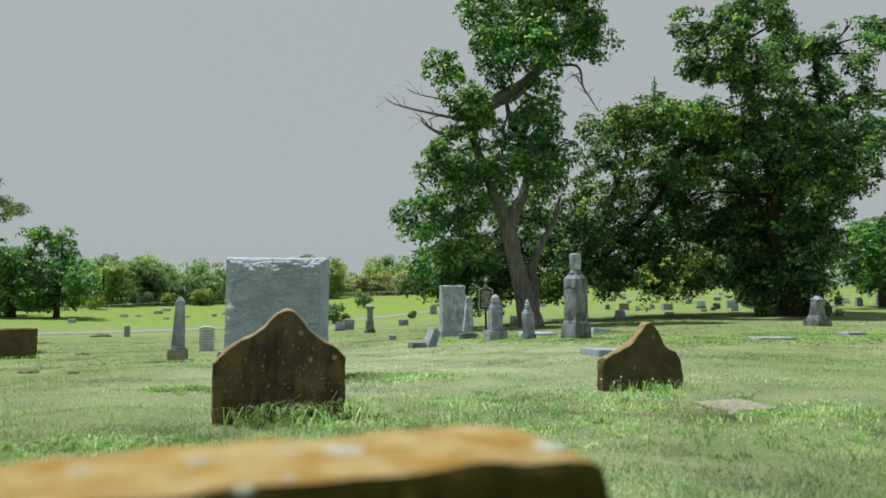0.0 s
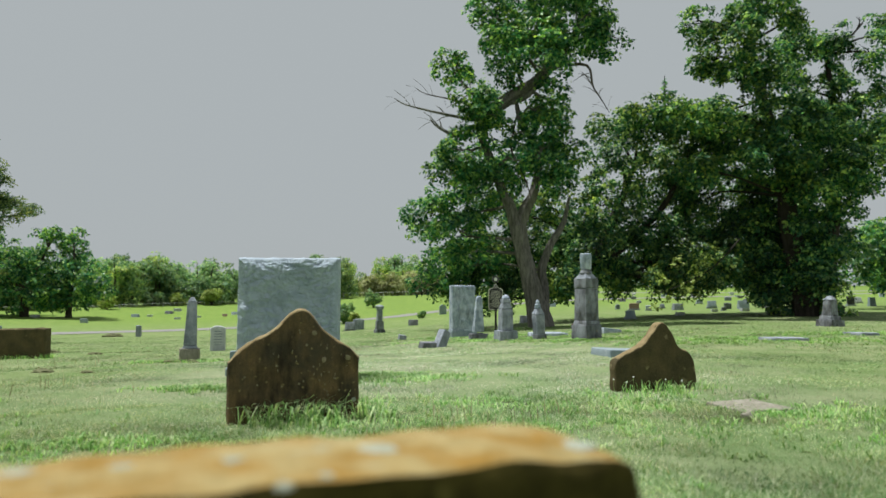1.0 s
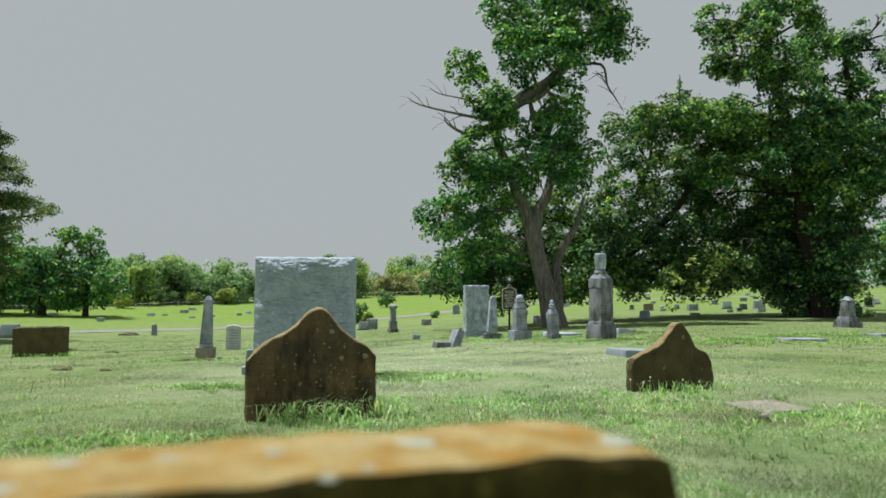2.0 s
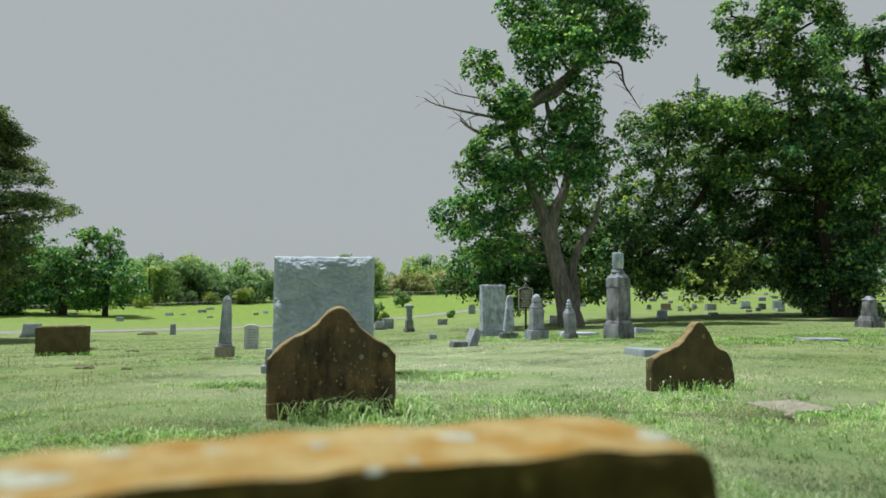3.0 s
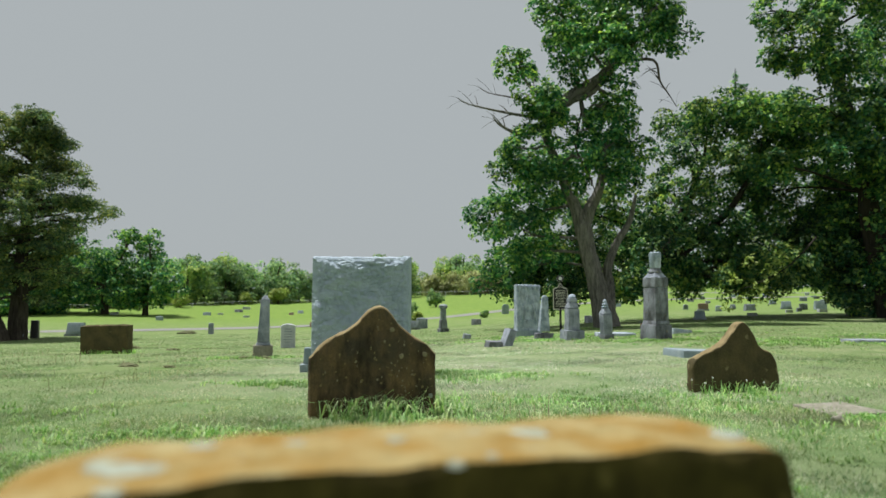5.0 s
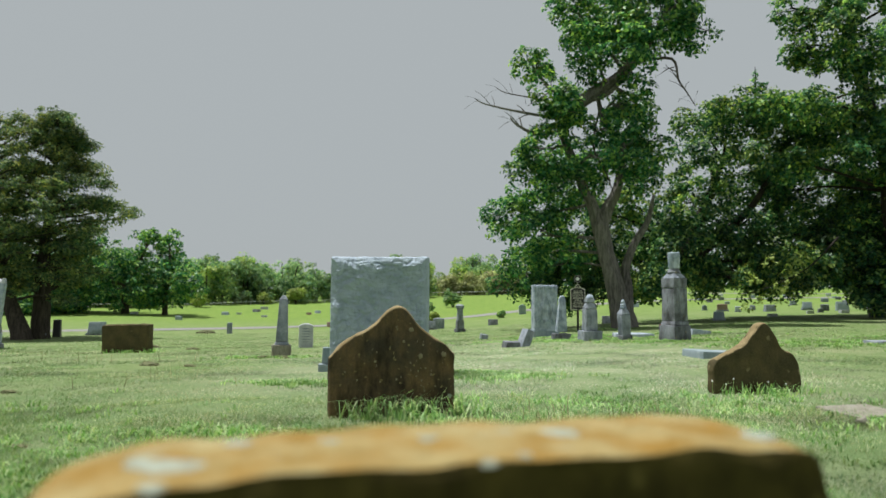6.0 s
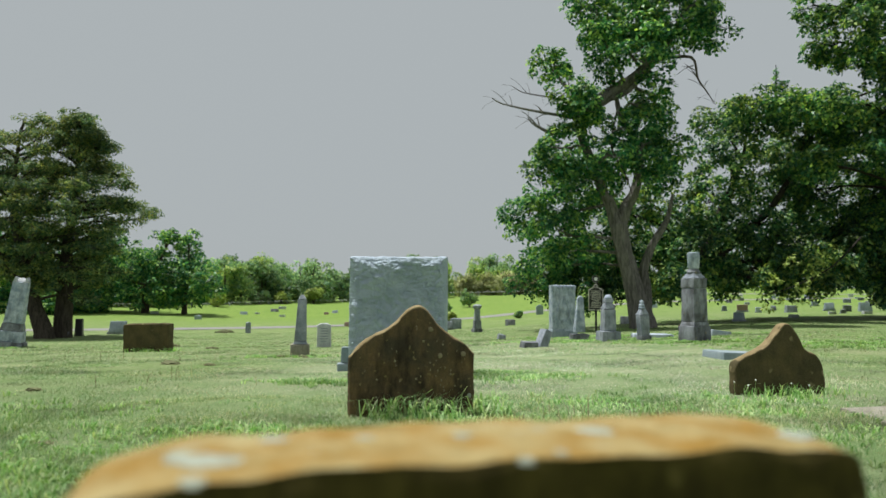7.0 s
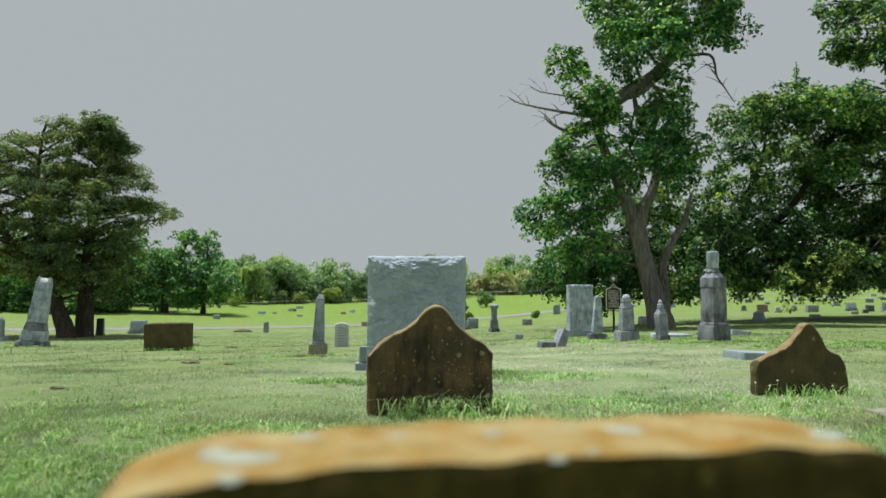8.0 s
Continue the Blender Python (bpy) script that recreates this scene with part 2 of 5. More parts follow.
def bark_mat(name, a, b):
    m, n, l = mat(name)
    tc, mp = n.new("ShaderNodeTexCoord"), n.new("ShaderNodeMapping")
    mp.inputs["Scale"].default_value = (7, 7, 1.2)
    l.new(tc.outputs["Object"], mp.inputs[0])
    f = noise_node(n, l, mp.outputs[0], 2.2, 8, 0.7)
    g = noise_node(n, l, tc.outputs["Object"], 1.1, 4, 0.5)
    c = mix(n, l, ramp(n, l, f, (0.35, grey(0)), (0.65, grey(1))), a, b)
    c = mix(n, l, 0.5, c, ramp(n, l, g, (0.3, grey(0.5)), (0.7, grey(1))), "MULTIPLY")
    finish(n, l, c, 0.95, f, 0.9, 0.05, 0.15)
    return m


BARK = bark_mat("grey_bark", (0.085, 0.08, 0.074), (0.27, 0.255, 0.23))
BARK_DARK = bark_mat("dark_bark", (0.035, 0.03, 0.025), (0.12, 0.10, 0.08))
# darker copy of the bark, with shade under dense crowns painted in
BARK_SHADE = bark_mat("shaded_bark", (0.02, 0.018, 0.015), (0.065, 0.056, 0.046))
BARK_DEAD = bark_mat("bleached_twig", (0.05, 0.042, 0.036), (0.15, 0.13, 0.11))


def lawn_mat():
    m, n, l = mat("mown_lawn")
    tc = n.new("ShaderNodeTexCoord")
    v = tc.outputs["Object"]
    wide, midn, fine = noise_node(n, l, v, 0.16, 4, 0.55), noise_node(n, l, v, 1.4, 6, 0.65), noise_node(n, l, v, 45, 8, 0.8)
    c = mix(n, l, ramp(n, l, midn, (0.36, grey(0)), (0.64, grey(1))), (0.175, 0.262, 0.10), (0.345, 0.37, 0.215))
    c = mix(n, l, ramp(n, l, wide, (0.4, grey(0)), (0.62, grey(0.6))), c, (0.17, 0.265, 0.075))
    c = mix(n, l, 1.0, c, mix(n, l, dry_stretch(n, l, v), (0.84, 0.88, 0.78), (1.15, 1.1, 1.3)), "MULTIPLY")
    far = n.new("ShaderNodeMapRange")
    far.inputs[1].default_value, far.inputs[2].default_value = 24.0, 46.0
    sep = n.new("ShaderNodeSeparateXYZ")
    l.new(v, sep.inputs[0])
    l.new(sep.outputs[1], far.inputs[0])
    tuft = noise_node(n, l, v, 1.6, 10, 0.85)
    lush = mix(n, l, ramp(n, l, tuft, (0.36, grey(0)), (0.64, grey(1))), (0.115, 0.222, 0.036), (0.25, 0.345, 0.075))
    c = mix(n, l, far.outputs[0], c, lush)      # the far lawns are watered and greener
    near = n.new("ShaderNodeMapRange")
    near.inputs[1].default_value, near.inputs[2].default_value, near.inputs[3].default_value, near.inputs[4].default_value = 3.2, 6.5, 0.45, 0.0
    l.new(sep.outputs[1], near.inputs[0])
    c = mix(n, l, near.outputs[0], c, mix(n, l, midn, (0.11, 0.20, 0.07), (0.22, 0.30, 0.13)))      # lusher grass round the old stones
    soil = noise_node(n, l, v, 3.1, 5, 0.7)
    c = mix(n, l, ramp(n, l, soil, (0.66, grey(0)), (0.74, grey(0.6))), c, (0.2, 0.165, 0.10))
    c = mix(n, l, 0.7, c, ramp(n, l, fine, (0.28, grey(0.45)), (0.68, grey(1.1))), "MULTIPLY")
    finish(n, l, c, 0.9, mix(n, l, 0.5, midn, fine), 0.7, 0.04, 0.15)
    return m


LAWN = lawn_mat()


# ---- mesh helpers ----
def part(name, bm, material, parent=None, label="", flat=False):
    """Links a bmesh as one mesh object under a thing or under a part."""
    me = bpy.data.meshes.new(name)
    bmesh.ops.recalc_face_normals(bm, faces=bm.faces)
    bm.to_mesh(me)
    bm.free()
    me.materials.append(material)
    if not flat:
        me.shade_smooth()
        me.set_sharp_from_angle(angle=radians(38))
    ob = new(name, me)
    if parent:
        ob.parent = parent
    if label:
        tagged(ob, label)
    return ob


def arrays(name, verts, faces, material, parent=None):
    """One mesh from numpy vertices and quads."""
    me = bpy.data.meshes.new(name)
    k = faces.shape[1]
    me.vertices.add(len(verts))
    me.vertices.foreach_set("co", np.ascontiguousarray(verts, dtype=np.float32).ravel())
    me.loops.add(faces.size)
    me.loops.foreach_set("vertex_index", np.ascontiguousarray(faces, dtype=np.int32).ravel())
    me.polygons.add(len(faces))
    me.polygons.foreach_set("loop_start", np.arange(0, faces.size, k, dtype=np.int32))
    me.update(calc_edges=True)
    me.materials.append(material)
    ob = new(name, me)
    if parent:
        ob.parent = parent
    return ob


def thing(name, x, y, label, category, turn=0.0, lean=(0.0, 0.0), sink=0.0, group="", kind="", z=None):
    """An Empty at a thing's base on the ground."""
    ob = new(name)
    ob.empty_display_size = 0.1
    ob.matrix_world = pose(x, y, (ground_z(x, y) if z is None else z) - sink, lean[0], lean[1], turn)
    return tagged(ob, label, category, group, kind)


def tier(bm, z0, z1, w0, w1, d0=None, d1=None, bevel=0.012, wear=0.004, cx=0.0, cy=0.0, seed=0):
    """A tapered block, its edges bevelled and a little worn."""
    d0, d1 = d0 or w0, d1 or w1
    lo = [bm.verts.new((cx + sx * w0 / 2, cy + sy * d0 / 2, z0)) for sx, sy in ((-1, -1), (1, -1), (1, 1), (-1, 1))]
    hi = [bm.verts.new((cx + sx * w1 / 2, cy + sy * d1 / 2, z1)) for sx, sy in ((-1, -1), (1, -1), (1, 1), (-1, 1))]
    faces = [bm.faces.new(lo[::-1]), bm.faces.new(hi)]
    for i in range(4):
        faces.append(bm.faces.new((lo[i], lo[(i + 1) % 4], hi[(i + 1) % 4], hi[i])))
    edges = list({e for f in faces for e in f.edges})
    made = bmesh.ops.subdivide_edges(bm, edges=edges, cuts=2, use_grid_fill=True)
    vs = {v for f in faces if f.is_valid for v in f.verts} | {g for g in made["geom"] if isinstance(g, bmesh.types.BMVert)}
    for v in vs:
        v.co += noise.noise_vector(v.co * 7 + Vector((seed, 0, 0))) * wear
    sharp = [e for e in bm.edges if e.is_valid and len(e.link_faces) == 2 and e.verts[0] in vs and e.verts[1] in vs and e.calc_face_angle(0) > 0.9]
    bmesh.ops.bevel(bm, geom=sharp, offset=bevel, segments=2, affect="EDGES", profile=0.6)
    return bm


def lathe(bm, rows, sides=20, cx=0.0, cy=0.0):
    """A turned solid from (radius, height) rows."""
    rings = [[bm.verts.new((cx + r * math.cos(a), cy + r * math.sin(a), z)) for a in (2 * math.pi * i / sides for i in range(sides))] for r, z in rows]
    for a, b in zip(rings, rings[1:]):
        for i in range(sides):
            bm.faces.new((a[i], a[(i + 1) % sides], b[(i + 1) % sides], b[i]))
    bm.faces.new(rings[0][::-1])
    bm.faces.new(rings[-1])
    return bm


def slab(top, width, thick, nu=36, nz=26, edge=0.02, rough=0.006, freq=9.0, seed=0.0, chip=0.0, low=0.0, pitch=0.0, scallop=0.0):
    """An upright stone whose outline is top(u), u from -1 to 1, with rounded arrises and uneven faces."""
    bm = bmesh.new()
    half = width / 2
    us = [math.sin(math.pi / 2 * (2 * i / nu - 1)) * 0.6 + (2 * i / nu - 1) * 0.4 for i in range(nu + 1)]
    grids = []
    for side in (-1, 1):
        grid = []
        for u in us:
            h, x = top(u), u * half
            col = []
            for j in range(nz + 1):
                s = j / nz
                z = low + (h - low) * (1 - (1 - s) ** 1.35)
                d = min(half - abs(x), h - z)
                worn = scallop if h - z < half - abs(x) else 0.1 * scallop
                wide = edge * (1 + worn * (noise.noise(Vector((x * 7, z * 7, seed))) + 0.6 * noise.noise(Vector((x * 23, z * 23, seed)))))
                k = 1 - min(1.0, max(0.0, d) / wide)
                inset = wide * 0.24 * k if scallop else edge * (1 - math.sqrt(max(0.0, 1 - k * k)))
                p = Vector((x, side * (thick / 2 - inset), z))
                q = p * freq + Vector((seed, seed * 2, side * 3))
                p.y += side * rough * (noise.noise(q) + 0.5 * noise.noise(q * 2.7))
                if pitch:
                    inside = min(1.0, max(0.0, d) / 0.07)
                    w = Vector((q.x * 0.8 + q.z * 0.6, q.y, q.z * 1.1 - q.x * 0.5))
                    p.y += side * pitch * inside * (1.0 * noise.noise(q * 0.35) + 0.9 * abs(noise.noise(w * 1.1)) + 0.6 * abs(noise.noise(w * 2.6)) + 0.35 * abs(noise.noise(w * 5.5)))
                p += noise.noise_vector(p * 14 + Vector((seed, 0, 0))) * (0.002 + chip * max(0.0, k))
                col.append(bm.verts.new(p))
            grid.append(col)
        for i in range(nu):
            for j in range(nz):
                bm.faces.new((grid[i][j], grid[i + 1][j], grid[i + 1][j + 1], grid[i][j + 1]))
        grids.append(grid)
    f, b = grids
    rim = [(0, j) for j in range(nz + 1)] + [(i, nz) for i in range(1, nu + 1)] + [(nu, j) for j in range(nz - 1, -1, -1)]
    steps = 6
    prev = [f[i][j] for i, j in rim]
    for s in range(1, steps + 1):
        if s == steps:
            cur = [b[i][j] for i, j in rim]
        else:
            cur = []
            for i, j in rim:
                p = f[i][j].co.lerp(b[i][j].co, s / steps)
                bulge = edge * 0.35 * math.sin(math.pi * s / steps)
                u = us[i]
                out = Vector((math.copysign(1, u) if i in (0, nu) else 0, 0, 1 if j == nz else 0)).normalized() if (i in (0, nu) or j == nz) else Vector()
                p += out * (bulge + rough * 0.8 * noise.noise(p * 16 + Vector((seed, 5, 1))))
                cur.append(bm.verts.new(p))
        for k in range(len(rim) - 1):
            bm.faces.new((prev[k], prev[k + 1], cur[k + 1], cur[k]))
        prev = cur
    return bm


def tube(bm, pts, radii, sides=10, wobble=0.0, seed=0.0, flute=0.0):
    """A limb along points, with its own thickness at each; ends closed."""
    pts = [Vector(p) for p in pts]
    fine, rad = [], []
    for i in range(len(pts) - 1):
        p0, p1, p2, p3 = pts[max(0, i - 1)], pts[i], pts[i + 1], pts[min(len(pts) - 1, i + 2)]
        for s in range(4):
            t = s / 4
            fine.append(0.5 * ((2 * p1) + (p2 - p0) * t + (2 * p0 - 5 * p1 + 4 * p2 - p3) * t * t + (3 * p1 - p0 - 3 * p2 + p3) * t ** 3))
            rad.append(radii[i] * (1 - t) + radii[i + 1] * t)
    fine.append(pts[-1])
    rad.append(radii[-1])
    rings = []
    for i, p in enumerate(fine):
        way = (fine[min(i + 1, len(fine) - 1)] - fine[max(i - 1, 0)]).normalized()
        a = way.cross(Vector((0.2, 1, 0.1))).normalized()
        b = way.cross(a)
        ring = []
        for k in range(sides):
            g = 2 * math.pi * k / sides
            r = rad[i] * (1 + flute * math.sin(5 * g + seed) + wobble * noise.noise(p * 2.5 + Vector((k * 1.7, seed, 0))))
            ring.append(bm.verts.new(p + (a * math.cos(g) + b * math.sin(g)) * r))
        rings.append(ring)
    for a, b in zip(rings, rings[1:]):
        for k in range(sides):
            bm.faces.new((a[k], a[(k + 1) % sides], b[(k + 1) % sides], b[k]))
    bm.faces.new(rings[0][::-1])
    bm.faces.new(rings[-1])
    return bm


# ---- ground, lanes ----
def ground_sheet():
    radii = [0.0, 0.6] + [0.6 * 1.06 ** i for i in range(1, 143)]
    n_az = 240
    verts, faces = [(0, -0.55, ground_z(0, -0.55))], []
    for r in radii[1:]:
        for k in range(n_az):
            a = 2 * math.pi * k / n_az
            x, y = r * math.sin(a), r * math.cos(a) - 0.55
            z = ground_z(x, y)
            if r < 60:
                z += 0.018 * noise.noise(Vector((x, y, 0)) * 0.9) + (0.008 * noise.noise(Vector((x, y, 3)) * 4.0) if r < 20 else 0)
            verts.append((x, y, z))
    bm = bmesh.new()
    vs = [bm.verts.new(v) for v in verts]
    for k in range(n_az):
        bm.faces.new((vs[0], vs[1 + (k + 1) % n_az], vs[1 + k]))
    for i in range(len(radii) - 2):
        for k in range(n_az):
            a, b = 1 + i * n_az + k, 1 + i * n_az + (k + 1) % n_az
            bm.faces.new((vs[a], vs[b], vs[b + n_az], vs[a + n_az]))
    ob = part("ground", bm, LAWN)
    return tagged(ob, "rough mown cemetery lawn of green and straw-coloured grass", "lawn", kind="structure")


ground_sheet()


def lane(name, pts, width, label):
    """A gravel lane that follows the ground."""
    bm = bmesh.new()
    pts = [Vector((x, y, 0)) for x, y in pts]
    rows = []
    for i in range(len(pts) - 1):
        p0, p1, p2, p3 = pts[max(0, i - 1)], pts[i], pts[i + 1], pts[min(len(pts) - 1, i + 2)]
        for s in range(10):
            t = s / 10
            rows.append(0.5 * ((2 * p1) + (p2 - p0) * t + (2 * p0 - 5 * p1 + 4 * p2 - p3) * t * t + (3 * p1 - p0 - 3 * p2 + p3) * t ** 3))
    grid = []
    for i, p in enumerate(rows):
        way = (rows[min(i + 1, len(rows) - 1)] - rows[max(i - 1, 0)]).normalized()
        side = Vector((-way.y, way.x, 0))
        row = []
        for s in (-1, -0.5, 0, 0.5, 1):
            q = p + side * width / 2 * s * (1 + 0.12 * noise.noise(p * 0.7 + Vector((s, 0, 0))))
            row.append(bm.verts.new((q.x, q.y, ground_z(q.x, q.y) + 0.035 - 0.02 * abs(s))))
        grid.append(row)
    for a, b in zip(grid, grid[1:]):
        for k in range(4):
            bm.faces.new((a[k], a[k + 1], b[k + 1], b[k]))
    return tagged(part(name, bm, GRAVEL), label, "lane", kind="structure")


lane("road", [(-60, 14), (-30, 22.5), (-20, 27), (-13, 30.8), (-7, 35.5), (-1, 39.5), (3, 44.5), (9, 48), (20, 50), (60, 52)], 1.9, "pale gravel cemetery lane winding between the lawns")
lane("road", [(18, 70), (28, 62), (45, 60), (80, 62)], 2.2, "pale gravel lane along the far lawn")


# ---- the near stones ----
def outline(*points):
    """A head outline through (u, height) points, smooth between them."""
    def top(u):
        if u <= points[0][0]:
            return points[0][1]
        for k in range(len(points) - 1):
            (a, ha), (b, hb) = points[k], points[k + 1]
            if u <= b:
                m = []
                for q in (k, k + 1):
                    lo, hi = points[max(0, q - 1)], points[min(len(points) - 1, q + 1)]
                    m.append((hi[1] - lo[1]) / (hi[0] - lo[0]) * (b - a))
                s = (u - a) / (b - a)
                return ha * (2 * s ** 3 - 3 * s * s + 1) + m[0] * (s ** 3 - 2 * s * s + s) + hb * (3 * s * s - 2 * s ** 3) + m[1] * (s ** 3 - s * s)
        return points[-1][1]
    return top


def lichen_patch(parent, centre, facing, a, b, material):
    """A crust of lichen: a thin uneven disc on the stone."""
    bm = bmesh.new()
    turn = facing.to_track_quat("Z", "Y").to_matrix()
    rings = []
    for r, h in ((1.0, -0.003), (0.8, 0.0), (0.35, 0.0008)):
        ring = []
        for k in range(18):
            g = 2 * math.pi * k / 18
            w = 1 + 0.28 * noise.noise(Vector((math.cos(g) * 1.6, math.sin(g) * 1.6, centre.x * 40)))
            ring.append(bm.verts.new(centre + turn @ Vector((a * r * w * math.cos(g), b * r * w * math.sin(g), h))))
        rings.append(ring)
    for p, q in zip(rings, rings[1:]):
        for k in range(18):
            bm.faces.new((p[k], p[(k + 1) % 18], q[(k + 1) % 18], q[k]))
    bm.faces.new(rings[-1])
    part("lichen", bm, material, parent)


def near_headstone():
    t = thing("headstone", -0.0445, 0.078, "ochre sandstone headstone with pale lichen spots on its top", "headstone", 20, z=0.0)
    head = outline((-1, 0.46), (-0.975, 0.492), (-0.93, 0.511), (-0.8, 0.523), (-0.5, 0.529), (0.1, 0.530), (0.5, 0.529), (0.86, 0.526), (0.95, 0.520), (0.985, 0.508), (1, 0.480))
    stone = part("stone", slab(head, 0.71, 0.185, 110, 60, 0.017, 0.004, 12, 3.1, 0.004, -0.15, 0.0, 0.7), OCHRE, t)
    for u, v, a, b in ((0.311, -0.045, 0.017, 0.021), (0.212, -0.05, 0.014, 0.017), (0.112, -0.008, 0.022, 0.018), (-0.232, -0.031, 0.028, 0.03), (-0.257, -0.015, 0.016, 0.018), (-0.243, -0.081, 0.014, 0.012), (-0.107, -0.0, 0.016, 0.014), (-0.182, 0.021, 0.015, 0.015), (0.046, -0.075, 0.009, 0.009), (-0.019, -0.007, 0.012, 0.012), (-0.152, -0.038, 0.01, 0.01), (0.01, -0.086, 0.009, 0.009)):
        lichen_patch(stone, Vector((u, v, head(u / 0.355) + 0.006 * math.cos(math.pi * v / 0.185) + 0.0012)), Vector((0, 0, 1)), a, b, LICHEN_PALE)
    stone.data.materials.append(OCHRE_FACE)      # mossy faces, with their shade painted in, under the paler lichened top
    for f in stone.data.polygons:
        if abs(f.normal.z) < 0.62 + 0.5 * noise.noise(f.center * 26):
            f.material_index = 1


near_headstone()


def old_headstones():
    t = thing("headstone", -0.497, 3.36, "dark brown sandstone headstone with pointed top and lichen", "headstone", 14, (-1.5, 0), 0.0, "old sandstone headstones")
    head = outline((-1, 0.322), (-0.86, 0.38), (-0.68, 0.43), (-0.42, 0.474), (-0.28, 0.507), (-0.1, 0.577), (0.08, 0.605), (0.22, 0.59), (0.4, 0.505), (0.65, 0.437), (0.87, 0.387), (1, 0.338))
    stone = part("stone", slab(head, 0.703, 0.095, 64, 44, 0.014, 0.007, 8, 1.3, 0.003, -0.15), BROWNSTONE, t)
    for x, z, a in ((0.10, 0.475, 0.014), (0.155, 0.328, 0.014), (0.287, 0.338, 0.015), (0.322, 0.105, 0.013), (0.215, 0.225, 0.006), (-0.1, 0.3, 0.007), (0.06, 0.41, 0.007), (0.17, 0.39, 0.006), (-0.2, 0.2, 0.005), (0.02, 0.2, 0.006), (0.24, 0.16, 0.005)):
        lichen_patch(stone, Vector((x, -0.0535, z)), Vector((0, -1, 0)), a, a, LICHEN_PALE if z < 0.12 else LICHEN_TAN)
    rng = random.Random(12)
    for _ in range(34):      # small flecks, thickest down the middle and over the right half
        x, z = rng.gauss(0.07, 0.13), rng.uniform(0.1, 0.5)
        if abs(x) < 0.3 and z < 0.5 - 0.5 * abs(x - 0.03):
            lichen_patch(stone, Vector((x, -0.0535, z)), Vector((0, -1, 0)), rng.uniform(0.0022, 0.005), rng.uniform(0.003, 0.008), LICHEN_TAN)
    stone.data.materials.append(SUNLIT_EDGE)      # sun on the upper edge, painted in as a paler stone
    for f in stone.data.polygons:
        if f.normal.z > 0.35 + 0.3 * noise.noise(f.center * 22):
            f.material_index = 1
    t = thing("headstone", 1.96, 4.56, "tan sandstone headstone with rounded peak leaning in tall grass", "headstone", 8, (-3, 0), 0.0, "old sandstone headstones")
    head = outline((-1, 0.15), (-0.97, 0.2), (-0.88, 0.235), (-0.6, 0.28), (-0.4, 0.308), (-0.2, 0.355), (0, 0.43), (0.12, 0.475), (0.22, 0.488), (0.32, 0.47), (0.42, 0.42), (0.55, 0.335), (0.65, 0.298), (0.84, 0.272), (0.95, 0.21), (1, 0.12))
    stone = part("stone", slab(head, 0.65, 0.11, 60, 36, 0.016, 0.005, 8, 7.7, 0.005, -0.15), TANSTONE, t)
    # upward faces are coloured lighter to show the sun on them
    stone.data.materials.append(SUNLIT_EDGE)
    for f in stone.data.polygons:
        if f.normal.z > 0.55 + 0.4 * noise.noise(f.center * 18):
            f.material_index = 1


old_headstones()


def rock_faced_monument():
    t = thing("monument", -0.93, 5.92, "tall blue-grey granite slab with rock-pitched face", "monument", 2)
    bm = slab(lambda u: 1.08 + 0.008 * noise.noise(Vector((u * 5, 2, 0))) + 0.006 * noise.noise(Vector((u * 17, 5, 0))), 0.885, 0.27, 130, 140, 0.05, 0.004, 9, 4.2, 0.002, -0.1, 0.040, 0.7)
    part("stone", bm, ROCK_FACE, t)
    f = thing("footstone", -1.50, 6.35, "small blue-grey granite marker block beside the tall slab", "grave marker", 12)
    part("stone", tier(tier(bmesh.new(), -0.05, 0.08, 0.2, 0.2, 0.14, 0.14), 0.085, 0.24, 0.13, 0.12, 0.09, 0.08), BLUE_GRANITE, f)


rock_faced_monument()


# ---- columns and tablets farther off ----
def obelisk():
    t = thing("obelisk", -2.91, 9.62, "small weathered grey stone obelisk on a dark square base", "obelisk", 14, (0, 1.5))
    part("base", tier(bmesh.new(), -0.1, 0.18, 0.27, 0.26, wear=0.012), TAN_FLAT, t)
    part("plinth", tier(bmesh.new(), 0.183, 0.225, 0.205, 0.18), GREY_STONE, t)
    part("shaft", tier(bmesh.new(), 0.228, 0.84, 0.175, 0.122, bevel=0.012), GREY_STONE, t)
    part("cap", tier(bmesh.new(), 0.842, 0.91, 0.125, 0.045, bevel=0.012), GREY_STONE, t)


obelisk()


def bars(parent, w, z0, z1, count, y, material, name="inscription", seed=1, fill=0.85):
    """Lines of writing too small to read, as plain raised bars."""
    rng = random.Random(seed)
    for k in range(count):
        z = z1 - (z1 - z0) * (k + 0.5) / count
        ww = w * rng.uniform(0.55, 1.0) * fill
        bm = bmesh.new()
        hh = (z1 - z0) / count * 0.3
        tier(bm, z - hh / 2, z + hh / 2, ww, ww, 0.006, 0.006, 0.001, 0.0, 0, y)
        part(name, bm, material, parent)


def small_tablet():
    t = thing("headstone", -3.56, 13.71, "small pale marble tablet with lines of carved writing", "headstone", 12)
    part("stone", slab(lambda u: 0.50 - 0.045 * abs(u) ** 2.5, 0.285, 0.07, 30, 20, 0.012, 0.003, 10, 2.0, 0.002, -0.1), WHITE_MARBLE, t)
    bars(t, 0.24, 0.1, 0.42, 6, -0.037, GREY_STONE, "inscription", 3)


small_tablet()


